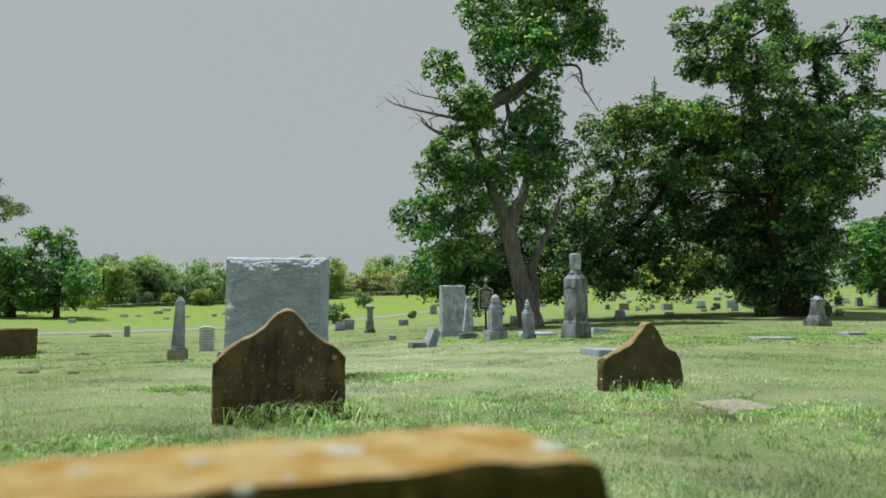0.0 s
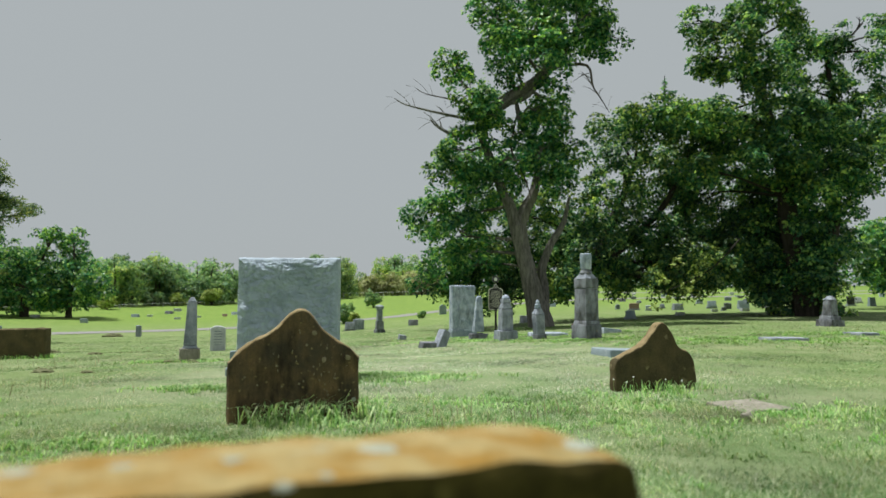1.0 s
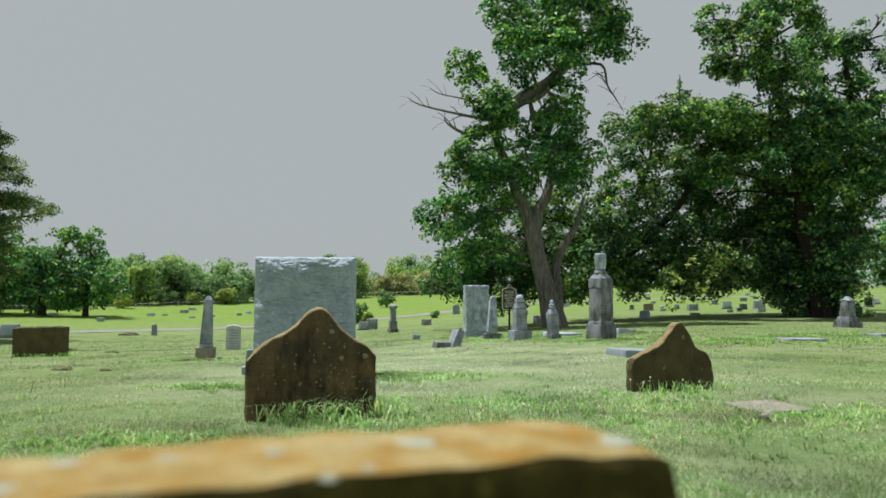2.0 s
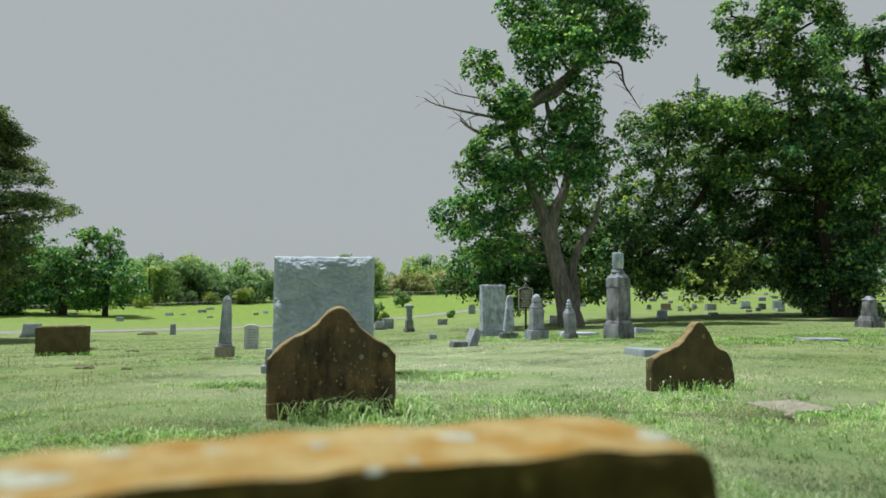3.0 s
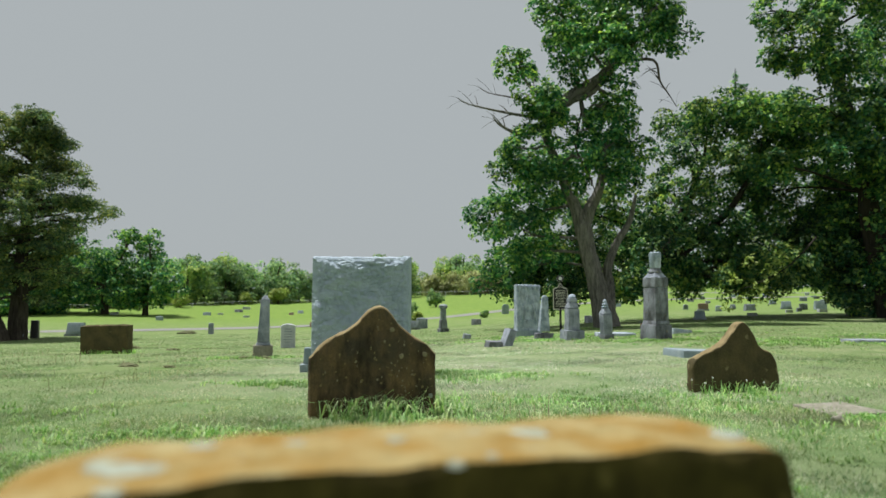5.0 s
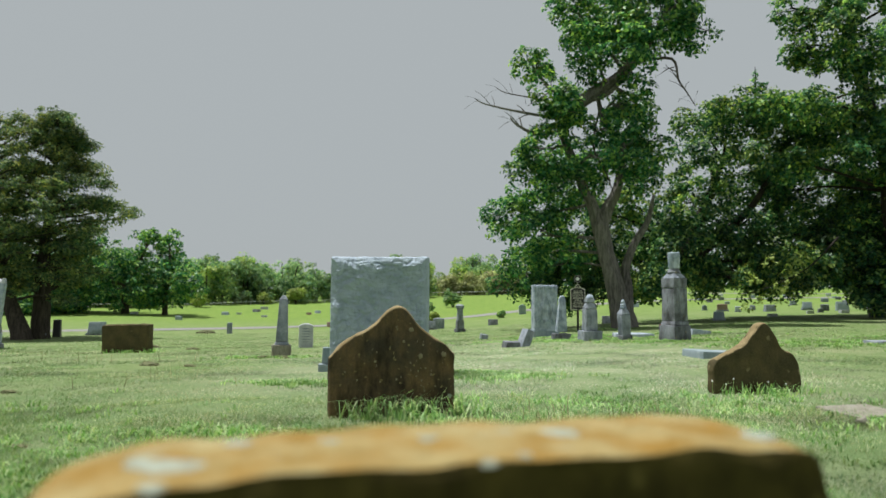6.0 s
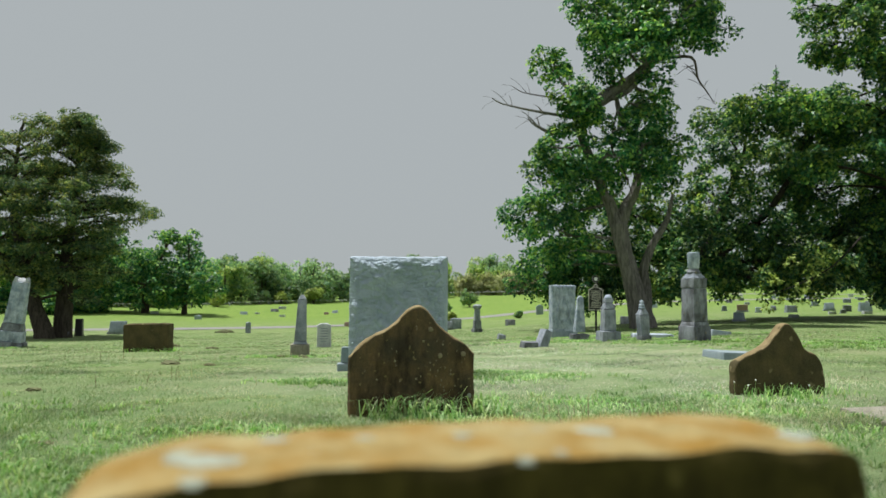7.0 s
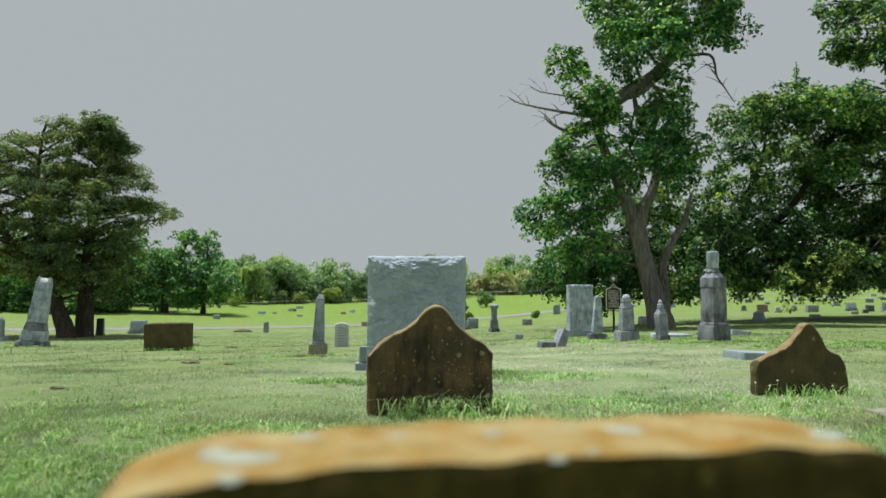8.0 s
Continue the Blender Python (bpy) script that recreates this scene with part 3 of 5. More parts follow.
def brown_block():
    t = thing("grave_marker", -6.24, 11.6, "wide rusty brown sandstone block with flat top in grass", "grave marker", 10, (0, -1.2))
    part("stone", slab(lambda u: 0.505 - 0.02 * abs(u) ** 8, 0.78, 0.34, 30, 20, 0.02, 0.01, 6, 9.0, 0.006, -0.15), TANSTONE, t)


brown_block()


def leaning_column():
    t = thing("obelisk", -11.05, 14.6, "leaning broken marble column on a stepped grey base", "obelisk", 25, (0, 7))
    part("base", tier(bmesh.new(), -0.12, 0.14, 0.62, 0.58, bevel=0.03, wear=0.02), DARK_GREY, t)
    part("step", tier(bmesh.new(), 0.144, 0.38, 0.5, 0.48, wear=0.01), MARBLE, t)
    part("plinth", tier(bmesh.new(), 0.384, 0.56, 0.44, 0.38, wear=0.01), DARK_GREY, t)
    part("shaft", tier(bmesh.new(), 0.564, 1.5, 0.37, 0.31, bevel=0.02, wear=0.008), MARBLE, t)
    bm = bmesh.new()
    for sx in (-1, 1):
        for sy in (-1, 1):
            tier(bm, 1.5, 1.62, 0.08, 0.03, bevel=0.01, cx=0.11 * sx, cy=0.11 * sy)
    tier(bm, 1.5, 1.6, 0.26, 0.12, bevel=0.03)
    part("finial", bm, WHITE_MARBLE, t)


leaning_column()


def wide_monument():
    t = thing("monument", 1.57, 16.23, "broad weathered marble die on a low blue-grey base", "monument", 14)
    part("base", tier(bmesh.new(), -0.1, 0.15, 0.66, 0.64, 0.34, 0.32), BLUE_GRANITE, t)
    part("step", tier(bmesh.new(), 0.153, 0.2, 0.61, 0.6, 0.29, 0.28), MARBLE, t)
    part("die", slab(lambda u: 1.235, 0.585, 0.25, 40, 40, 0.018, 0.007, 6, 5.0, 0.004, 0.2), MARBLE, t)
    bm = bmesh.new()
    for k in range(5):
        x = -0.24 + 0.12 * k
        tier(bm, 1.08 + 0.05 * (k % 2), 1.20, 0.02, 0.115, 0.03, 0.03, 0.004, 0.002, x, -0.135)
    part("drapery", bm, MARBLE, t, "carved swag under the top edge")
    bm = bmesh.new()
    for sx in (-1, 1):
        tube(bm, [(0.2 * sx, -0.128, 0.36), (0.12 * sx, -0.132, 0.66), (0.03 * sx, -0.13, 0.98)], [0.022, 0.026, 0.014], 8, 0.3, sx)
        tube(bm, [(0.1 * sx, -0.128, 0.4), (0.16 * sx, -0.131, 0.56), (0.2 * sx, -0.128, 0.74)], [0.012, 0.02, 0.01], 8, 0.3, sx)
    tier(bm, 0.32, 0.42, 0.2, 0.12, 0.03, 0.03, 0.006, 0.004, 0, -0.128)
    part("carving", bm, MARBLE, t, "worn carved relief on the face")


wide_monument()


def stele():
    t = thing("headstone", 1.74, 14.31, "slender tapered marble stele on a rough grey base", "headstone", 10, (0, 1.5))
    part("base", tier(bmesh.new(), -0.1, 0.13, 0.39, 0.36, 0.28, 0.26, bevel=0.03, wear=0.03), DARK_GREY, t)
    part("shaft", tier(bmesh.new(), 0.163, 0.88, 0.225, 0.125, 0.16, 0.1, bevel=0.014), MARBLE, t)
    part("cap", tier(bmesh.new(), 0.882, 0.925, 0.125, 0.06, 0.1, 0.05, bevel=0.015), MARBLE, t)


stele()


def pedestal_stone():
    t = thing("headstone", 2.19, 13.35, "grey limestone pedestal with domed cap on square base", "headstone", 12)
    part("base", tier(bmesh.new(), -0.1, 0.19, 0.385, 0.37, wear=0.008), GREY_STONE, t)
    part("die", tier(bmesh.new(), 0.193, 0.62, 0.245, 0.235, bevel=0.03), GREY_STONE, t)
    part("neck", tier(bmesh.new(), 0.623, 0.745, 0.235, 0.15, bevel=0.02), GREY_STONE, t)
    part("collar", tier(bmesh.new(), 0.748, 0.82, 0.175, 0.165), GREY_STONE, t)
    part("dome", lathe(bmesh.new(), [(0.07, 0.822), (0.08, 0.84), (0.066, 0.87), (0.045, 0.895), (0.012, 0.905)]), MARBLE, t)


pedestal_stone()


def urn_stone():
    t = thing("headstone", 2.84, 13.19, "slim grey marker with a pointed shoulder and turned finial", "headstone", 20, (0, -3))
    part("base", tier(bmesh.new(), -0.1, 0.09, 0.22, 0.21, wear=0.008), DARK_GREY, t)
    part("die", tier(bmesh.new(), 0.083, 0.49, 0.185, 0.205, 0.16, 0.18, bevel=0.025), GREY_STONE, t)
    part("shoulder", tier(bmesh.new(), 0.492, 0.6, 0.205, 0.11, 0.18, 0.1, bevel=0.015), GREY_STONE, t)
    part("finial", lathe(bmesh.new(), [(0.062, 0.602), (0.07, 0.63), (0.048, 0.645), (0.06, 0.67), (0.055, 0.69), (0.033, 0.7), (0.042, 0.72), (0.038, 0.745), (0.012, 0.78)]), MARBLE, t)


urn_stone()


def tall_monument():
    t = thing("monument", 3.54, 12.25, "tall sooty grey square monument with a broken column top", "monument", 28)
    part("base", tier(bmesh.new(), -0.12, 0.28, 0.40, 0.385, wear=0.012, bevel=0.02), DARK_GREY, t)
    part("step", tier(bmesh.new(), 0.283, 0.35, 0.355, 0.32, wear=0.006), DARK_GREY, t)
    part("die", tier(bmesh.new(), 0.353, 0.935, 0.315, 0.31, bevel=0.014), DARK_GREY, t)
    part("band", tier(bmesh.new(), 0.938, 0.952, 0.295, 0.295, bevel=0.004), GREY_STONE, t)
    part("upper_die", tier(bmesh.new(), 0.955, 1.13, 0.315, 0.32, bevel=0.012), DARK_GREY, t)
    bm = bmesh.new()
    for a, b in ((0, -1), (0, 1), (-1, 0), (1, 0)):
        tier(bm, 1.12, 1.2, 0.15, 0.03, 0.15, 0.03, 0.008, 0.002, 0.09 * a, 0.09 * b)
    part("gable", tier(bm, 1.133, 1.225, 0.29, 0.17, bevel=0.015), GREY_STONE, t)
    part("collar", lathe(bmesh.new(), [(0.115, 1.21), (0.12, 1.235), (0.1, 1.26), (0.09, 1.3)]), DARK_GREY, t)
    part("drum", lathe(bmesh.new(), [(0.092, 1.3), (0.1, 1.32), (0.108, 1.49), (0.112, 1.54), (0.106, 1.585), (0.09, 1.595), (0.03, 1.6)]), MARBLE, t)


tall_monument()


def fallen_stone():
    t = thing("headstone", 0.74, 11.6, "broken tan stone tilted in the grass beside its base", "headstone", 30, (0, 24), 0.05)
    part("stone", tier(bmesh.new(), -0.1, 0.36, 0.17, 0.15, 0.2, 0.19, bevel=0.015, wear=0.01), GREY_STONE, t)
    f = thing("fallen_base", 0.55, 11.45, "low broken tan stone base sunk in grass", "grave marker", 20, (4, 3))
    part("stone", tier(bmesh.new(), -0.08, 0.1, 0.28, 0.24, 0.26, 0.24, bevel=0.02, wear=0.015), DARK_GREY, f)


fallen_stone()


def marker_sign():
    t = thing("sign", 2.9, 20.0, "black historical marker sign with cream border and round emblem", "sign")
    bm = bmesh.new()
    lathe(bm, [(0.032, -0.2), (0.032, 0.66), (0.034, 0.68)], 12)
    part("post", bm, SIGN_BLACK, t)

    def head(u, s=1.0):
        a = abs(u)
        k = 0.13 * (math.cos(math.pi * min(1.0, a / 0.55)) * 0.5 + 0.5) if a < 0.55 else 0.0
        return (1.26 + k - 0.03 * (a > 0.8)) * s + (1 - s) * 1.0

    part("border", slab(head, 0.425, 0.03, 40, 12, 0.006, 0.0, 5, 0, 0, 0.62), SIGN_GOLD, t)
    plate = part("plate", slab(lambda u: head(u) - 0.02, 0.385, 0.042, 40, 12, 0.004, 0.0, 5, 0, 0, 0.645), SIGN_BLACK, t)
    bars(plate, 0.32, 0.69, 1.2, 11, -0.024, SIGN_GOLD, "text_line", 5, 1.0)
    bars(plate, 0.12, 1.25, 1.33, 2, -0.024, SIGN_GOLD, "text_line", 8, 1.0)
    bm = bmesh.new()
    bmesh.ops.create_cone(bm, cap_ends=True, segments=32, radius1=0.105, radius2=0.105, depth=0.035, matrix=pose(0, 0, 1.53, 90))
    emblem = part("emblem", bm, METAL_GREY, t)
    bm = bmesh.new()
    bmesh.ops.create_cone(bm, cap_ends=True, segments=32, radius1=0.097, radius2=0.097, depth=0.043, matrix=pose(0, 0, 1.53, 90))
    part("emblem_field", bm, SIGN_BLACK, emblem)
    bm = bmesh.new()
    bmesh.ops.create_cone(bm, cap_ends=True, segments=9, radius1=0.06, radius2=0.055, depth=0.05, matrix=pose(0, 0, 1.53, 90))
    part("emblem_shape", bm, WHITE_PAINT, emblem)


marker_sign()


def ledger(x, y, w, d, h, turn, material, label, lean=(0, 0)):
    t = thing("ledger_stone", x, y, label, "ledger stone", turn, lean, 0, "flat ledger stones")
    part("slab", tier(bmesh.new(), -0.06, h, w, w * 0.98, d, d * 0.98, 0.015, 0.008, seed=x), material, t)


ledger(2.80, 7.98, 0.55, 0.5, 0.075, 12, BLUE_GRANITE, "blue-grey granite ledger slab lying behind the tan stone", (0, 2))
ledger(2.16, 3.53, 0.35, 0.35, 0.03, 14, TAN_FLAT, "flat tan ground marker sunk level with the lawn", (1.5, -1))
chip = bmesh.new()
bmesh.ops.create_icosphere(chip, subdivisions=2, radius=1.0)
for v in chip.verts:
    v.co = Vector((v.co.x * 0.034, v.co.y * 0.026, v.co.z * 0.024)) * (1 + 0.4 * noise.noise(v.co * 1.7))
chip = part("stone_chip", chip, TAN_FLAT)
chip.location = (1.98, 3.2, ground_z(1.98, 3.2) + 0.018)
tagged(chip, "small pale broken stone beside the ground marker", "stone")
ledger(6.46, 10.75, 0.62, 0.5, 0.05, 5, GREY_STONE, "flat pale ground marker in bright grass")
ledger(9.0, 12.5, 0.4, 0.5, 0.05, 8, GREY_STONE, "flat pale ground marker in bright grass")
ledger(3.3, 14.6, 0.75, 0.6, 0.07, 5, MARBLE, "pale stone ledger beside the tall monument")
ledger(4.75, 15.1, 0.5, 0.5, 0.1, 20, MARBLE, "pale stone ledger beside the tall monument", (0, 6))


def simple_marker(x, y, w, h, style, material, label, turn=0.0, lean=(0.0, 0.0), base=None):
    """A small headstone: 'block', 'round', 'slant', 'flat' or 'post'."""
    t = thing("headstone" if style != "flat" else "ledger_stone", x, y, label, "headstone" if style != "flat" else "ledger stone", turn, lean, 0, "distant grave markers")
    z = 0.0
    if base and style not in ("flat", "post"):
        part("base", tier(bmesh.new(), -0.15, h * 0.18, w * 1.25, w * 1.22, w * 0.6, w * 0.58, 0.01), base, t)
        z = h * 0.18 + 0.002
    th = max(0.1, w * 0.32)
    if style == "round":
        part("stone", slab(lambda u: h * (0.72 + 0.28 * math.sqrt(max(0.0, 1 - u * u * 0.96))), w, th, 18, 10, 0.02, 0.004, 8, x, 0.003, z - (0.15 if not base else 0)), material, t)
    elif style == "slant":
        part("stone", tier(bmesh.new(), z - (0.15 if not base else 0), h, w, w * 0.97, th * 2.0, th * 0.8, 0.015), material, t)
    elif style == "flat":
        part("slab", tier(bmesh.new(), -0.15, h, w, w * 0.96, w * 0.6, w * 0.55, 0.012), material, t)
    elif style == "post":
        part("stone", tier(bmesh.new(), -0.15, h, w, w * 0.9, w * 0.9, w * 0.8, 0.02, 0.01), material, t)
    else:
        part("stone", slab(lambda u: h * (1 - 0.06 * u * u), w, th, 18, 10, 0.02, 0.005, 8, x, 0.004, z - (0.15 if not base else 0)), material, t)
    return t


simple_marker(-15.7, 19.2, 0.6, 0.78, "round", BLUE_GRANITE, "blue-grey rounded headstone near the cedars", 15, base=MARBLE)
simple_marker(-14.45, 25.3, 0.6, 0.5, "slant", BLUE_GRANITE, "blue-grey granite headstone with pale top", 10, base=GREY_STONE)
simple_marker(-15.1, 23.8, 0.26, 0.62, "post", BLACK_GRANITE, "dark upright post marker under the cedars", 20)
simple_marker(-14.8, 22.5, 0.26, 0.2, "block", DARK_GREY, "small dark stone under the cedars", 5)
simple_marker(-10.07, 27.3, 0.2, 0.44, "post", GREY_STONE, "short grey stone post in the lawn", 10)
simple_marker(-1.95, 27.9, 0.4, 0.36, "slant", GREY_STONE, "grey slant headstone in the lawn", 12, base=DARK_GREY)
simple_marker(-1.65, 28.6, 0.45, 0.44, "block", GREY_STONE, "grey block headstone in the lawn", 6)
simple_marker(0.63, 29.5, 0.42, 0.25, "slant", DARK_GREY, "low grey slant marker in the lawn", -8)
simple_marker(0.12, 16.4, 0.2, 0.12, "block", GREY_STONE, "small broken stone in grass", 30, (0, 10))
simple_marker(-7.3, 33.9, 0.45, 0.22, "slant", PINK_GRANITE, "low reddish marker beside the lane", 10)


simple_marker(5.6, 43.5, 0.55, 0.55, "block", PINK_GRANITE, "reddish granite headstone beyond the marker sign", 5)


def grave_flag():
    t = thing("flag", 3.28, 12.35, "tiny red flag on a stick beside the tall monument", "flag", 30)
    part("stick", lathe(bmesh.new(), [(0.004, -0.05), (0.004, 0.3), (0.002, 0.31)], 6), GREY_STONE, t)
    bm = bmesh.new()
    tier(bm, 0.2, 0.29, 0.06, 0.055, 0.004, 0.004, 0.001, 0.008, 0.034)
    part("cloth", bm, RED_PAINT, t)


grave_flag()


def urn_column():
    t = thing("obelisk", -0.67, 24.8, "slim dark grey column monument with a carved head", "obelisk", 15)
    part("base", tier(bmesh.new(), -0.1, 0.12, 0.36, 0.34, wear=0.01), DARK_GREY, t)
    part("die", tier(bmesh.new(), 0.123, 0.42, 0.27, 0.25), DARK_GREY, t)
    part("shaft", tier(bmesh.new(), 0.423, 0.82, 0.2, 0.19, bevel=0.02), GREY_STONE, t)
    part("head", lathe(bmesh.new(), [(0.1, 0.822), (0.16, 0.86), (0.15, 0.9), (0.17, 0.94), (0.12, 0.98), (0.05, 1.0)], 14), GREY_STONE, t)


urn_column()


def shaded_monument():
    t = thing("monument", 11.35, 17.15, "dark weathered monument with stepped base at the shade's edge", "monument", 18, (0, 2))
    part("base", tier(bmesh.new(), -0.1, 0.16, 0.5, 0.47, wear=0.01), DARK_GREY, t)
    part("plinth", tier(bmesh.new(), 0.163, 0.27, 0.38, 0.34, wear=0.008), DARK_GREY, t)
    part("shaft", tier(bmesh.new(), 0.273, 0.68, 0.28, 0.23, bevel=0.02), DARK_GREY, t)
    part("cap", tier(bmesh.new(), 0.683, 0.79, 0.26, 0.1, bevel=0.03), GREY_STONE, t)


shaded_monument()

R = random.Random(4)
for x, y, w, h, style, material in (
        (11.0, 34.0, 0.22, 0.26, "round", GREY_STONE), (8.7, 25.2, 0.36, 0.32, "slant", BLUE_GRANITE), (11.4, 32.7, 0.46, 0.34, "block", PINK_GRANITE),
        (13.0, 31.3, 0.5, 0.3, "slant", GREY_STONE), (11.3, 26.9, 0.34, 0.12, "flat", WHITE_MARBLE), (16.9, 37.8, 0.34, 0.24, "block", MARBLE),
        (15.0, 32.1, 0.4, 0.36, "slant", BLUE_GRANITE), (13.6, 28.8, 0.27, 0.12, "flat", WHITE_MARBLE), (15.3, 31.1, 0.36, 0.28, "block", DARK_GREY),
        (14.4, 29.6, 0.22, 0.16, "block", DARK_GREY), (15.9, 30.8, 0.5, 0.4, "slant", BLUE_GRANITE), (14.9, 28.7, 0.36, 0.13, "flat", WHITE_MARBLE)):
    simple_marker(x, y, w, h, style, material, {"slant": "slanted granite headstone on the far lawn", "block": "block headstone on the far lawn", "round": "small round-topped headstone on the far lawn", "flat": "low pale marker on the far lawn"}[style], R.uniform(-15, 15), base=GREY_STONE if R.random() < 0.5 else None)
for x, y, w, h, style, material in (
        (17.4, 31.4, 0.34, 0.14, "flat", WHITE_MARBLE), (14.5, 25.7, 0.46, 0.19, "slant", BLACK_GRANITE), (21.6, 31.6, 0.36, 0.48, "block", BLACK_GRANITE),
        (23.9, 34.5, 0.4, 0.32, "slant", WHITE_MARBLE), (22.3, 31.1, 0.36, 0.42, "slant", BLUE_GRANITE), (24.3, 32.4, 0.36, 0.54, "block", GREY_STONE),
        (25.0, 32.9, 0.3, 0.54, "block", BLACK_GRANITE), (16.2, 24.1, 0.26, 0.4, "round", BLACK_GRANITE), (25.2, 46.4, 0.4, 0.26, "slant", MARBLE),
        (26.2, 49.2, 0.4, 0.24, "slant", GREY_STONE), (11.75, 31.7, 0.24, 0.24, "block", MARBLE), (13.1, 33.5, 0.22, 0.22, "slant", GREY_STONE)):
    simple_marker(x, y, w, h, style, material, {"slant": "slanted granite headstone on the far lawn", "block": "upright block headstone on the far lawn", "round": "round-topped dark headstone on the far lawn", "flat": "low pale marker on the far lawn"}[style], R.uniform(-15, 15), base=GREY_STONE if R.random() < 0.5 else None)
for x, y, w, h, style, material in (
        (21.9, 50.3, 0.36, 0.26, "slant", MARBLE), (2.5, 39.3, 0.4, 0.55, "round", BLUE_GRANITE), (4.9, 26.2, 0.44, 0.28, "slant", GREY_STONE),
        (-18.3, 41.3, 0.42, 0.25, "block", BLUE_GRANITE), (-17.5, 47.0, 0.5, 0.2, "slant", BLUE_GRANITE), (-16.6, 51.0, 0.58, 0.2, "slant", DARK_GREY),
        (-17.1, 54.5, 0.6, 0.2, "flat", WHITE_MARBLE), (-16.8, 47.7, 0.32, 0.12, "flat", WHITE_MARBLE), (-14.3, 45.5, 0.38, 0.12, "flat", WHITE_MARBLE),
        (-13.5, 47.2, 0.4, 0.12, "flat", MARBLE), (-12.0, 48.4, 0.34, 0.18, "slant", PINK_GRANITE), (-11.8, 50.3, 0.42, 0.2, "slant", MARBLE),
        (-23.2, 45.5, 0.5, 0.15, "flat", WHITE_MARBLE)):
    simple_marker(x, y, w, h, style, material, {"slant": "slanted headstone on the lawn across the lane", "block": "block headstone on the lawn across the lane", "round": "round-topped grey headstone beyond the lane", "flat": "low pale marker on the lawn across the lane"}[style], R.uniform(-15, 15))
for k in range(34):
    x = R.uniform(6, 40)
    y = R.uniform(36, 58)
    if abs(math.degrees(math.atan2(x, y)) - 24) > 16:
        continue
    simple_marker(x, y, R.uniform(0.24, 0.42), R.uniform(0.12, 0.26), R.choice(("slant", "block", "flat")), R.choice((MARBLE, GREY_STONE, BLUE_GRANITE, WHITE_MARBLE, DARK_GREY)), "small headstone far across the sunlit lawn", R.uniform(-20, 20))


# ---- trees ----
def leaves(blobs, per, count, size, seed, clump=0.42, flat=0.72, gap=0.35, inner=0.35, droop=0.25, aspect=0.62, squash=0.95):
    """A crown of separate leaves, set over small domed clumps that fill the lumps of the crown: vertices and quads."""
    rng = np.random.default_rng(seed)
    c, o, rc = [], [], []
    for x, y, z, r in blobs:
        n = int(per * r * r / (clump * clump) * 0.5) + 6
        d = rng.normal(size=(n, 3))
        d /= np.linalg.norm(d, axis=1)[:, None]
        s = inner + (1.05 - inner) * rng.random(n) ** 0.5
        p = np.array((x, y, z)) + d * (r * s)[:, None] * (1, 1, squash)
        keep = np.array([noise.noise(Vector(q) * (0.55 / clump) + Vector((seed, 0, 0))) > gap - 0.6 for q in p])
        c.append(p[keep])
        o.append(d[keep])
        rc.append((clump * rng.uniform(0.55, 1.25, n) * (1.15 - 0.4 * s) * min(1.0, 0.4 + r))[keep])
    c, o, rc = np.concatenate(c), np.concatenate(o), np.concatenate(rc)
    m = np.maximum(5, (count * (rc / clump) ** 2).astype(int))
    c, o, rc = np.repeat(c, m, axis=0), np.repeat(o, m, axis=0), np.repeat(rc, m)
    n = len(c)
    e = rng.normal(size=(n, 3)) + o * 0.6 + np.array((0, 0, 0.8))
    e /= np.linalg.norm(e, axis=1)[:, None]
    lump = rng.uniform(0.55, 1.12, n)
    root = c + e * (rc * lump)[:, None] * (1, 1, flat)
    nor = e + np.array((0, 0, 0.35)) + rng.normal(size=(n, 3)) * 0.5
    nor /= np.linalg.norm(nor, axis=1)[:, None]
    way = rng.normal(size=(n, 3)) + e * 0.6 - np.array((0, 0, droop))
    way -= nor * (way * nor).sum(1)[:, None]
    way /= np.linalg.norm(way, axis=1)[:, None] + 1e-6
    side = np.cross(way, nor)
    ln = size * rng.uniform(0.55, 1.35, n)[:, None]
    wd = ln * aspect * 0.5
    v = np.empty((n, 4, 3))
    v[:, 0] = root
    v[:, 1] = root + way * ln * 0.45 + side * wd + nor * wd * 0.25
    v[:, 2] = root + way * ln - nor * ln * 0.15
    v[:, 3] = root + way * ln * 0.45 - side * wd + nor * wd * 0.25
    return v.reshape(-1, 3), np.arange(n * 4).reshape(-1, 4)


def boughs(bm, start_pts, blobs, seed, r0=0.06):
    """Boughs from the nearest limb into each lump of the crown."""
    rng = random.Random(seed)
    for x, y, z, r in blobs:
        b = Vector((x, y, z))
        below = [p for p in start_pts if p.z < b.z + 0.3] or start_pts
        a = min(below, key=lambda p: (p - b).length)
        mid = a.lerp(b, 0.55) + Vector((rng.uniform(-0.2, 0.2), rng.uniform(-0.2, 0.2), rng.uniform(0.0, 0.35)))
        tube(bm, [a, mid, b], [r0, r0 * 0.6, r0 * 0.2], 6, 0.2, seed)
        for k in range(3):
            e = b + Vector((rng.uniform(-1, 1), rng.uniform(-1, 1), rng.uniform(-0.6, 1))).normalized() * r * 0.85
            tube(bm, [mid.lerp(b, 0.3 + 0.2 * k), b.lerp(e, 0.5), e], [r0 * 0.45, r0 * 0.25, r0 * 0.08], 5, 0.1, seed + k)


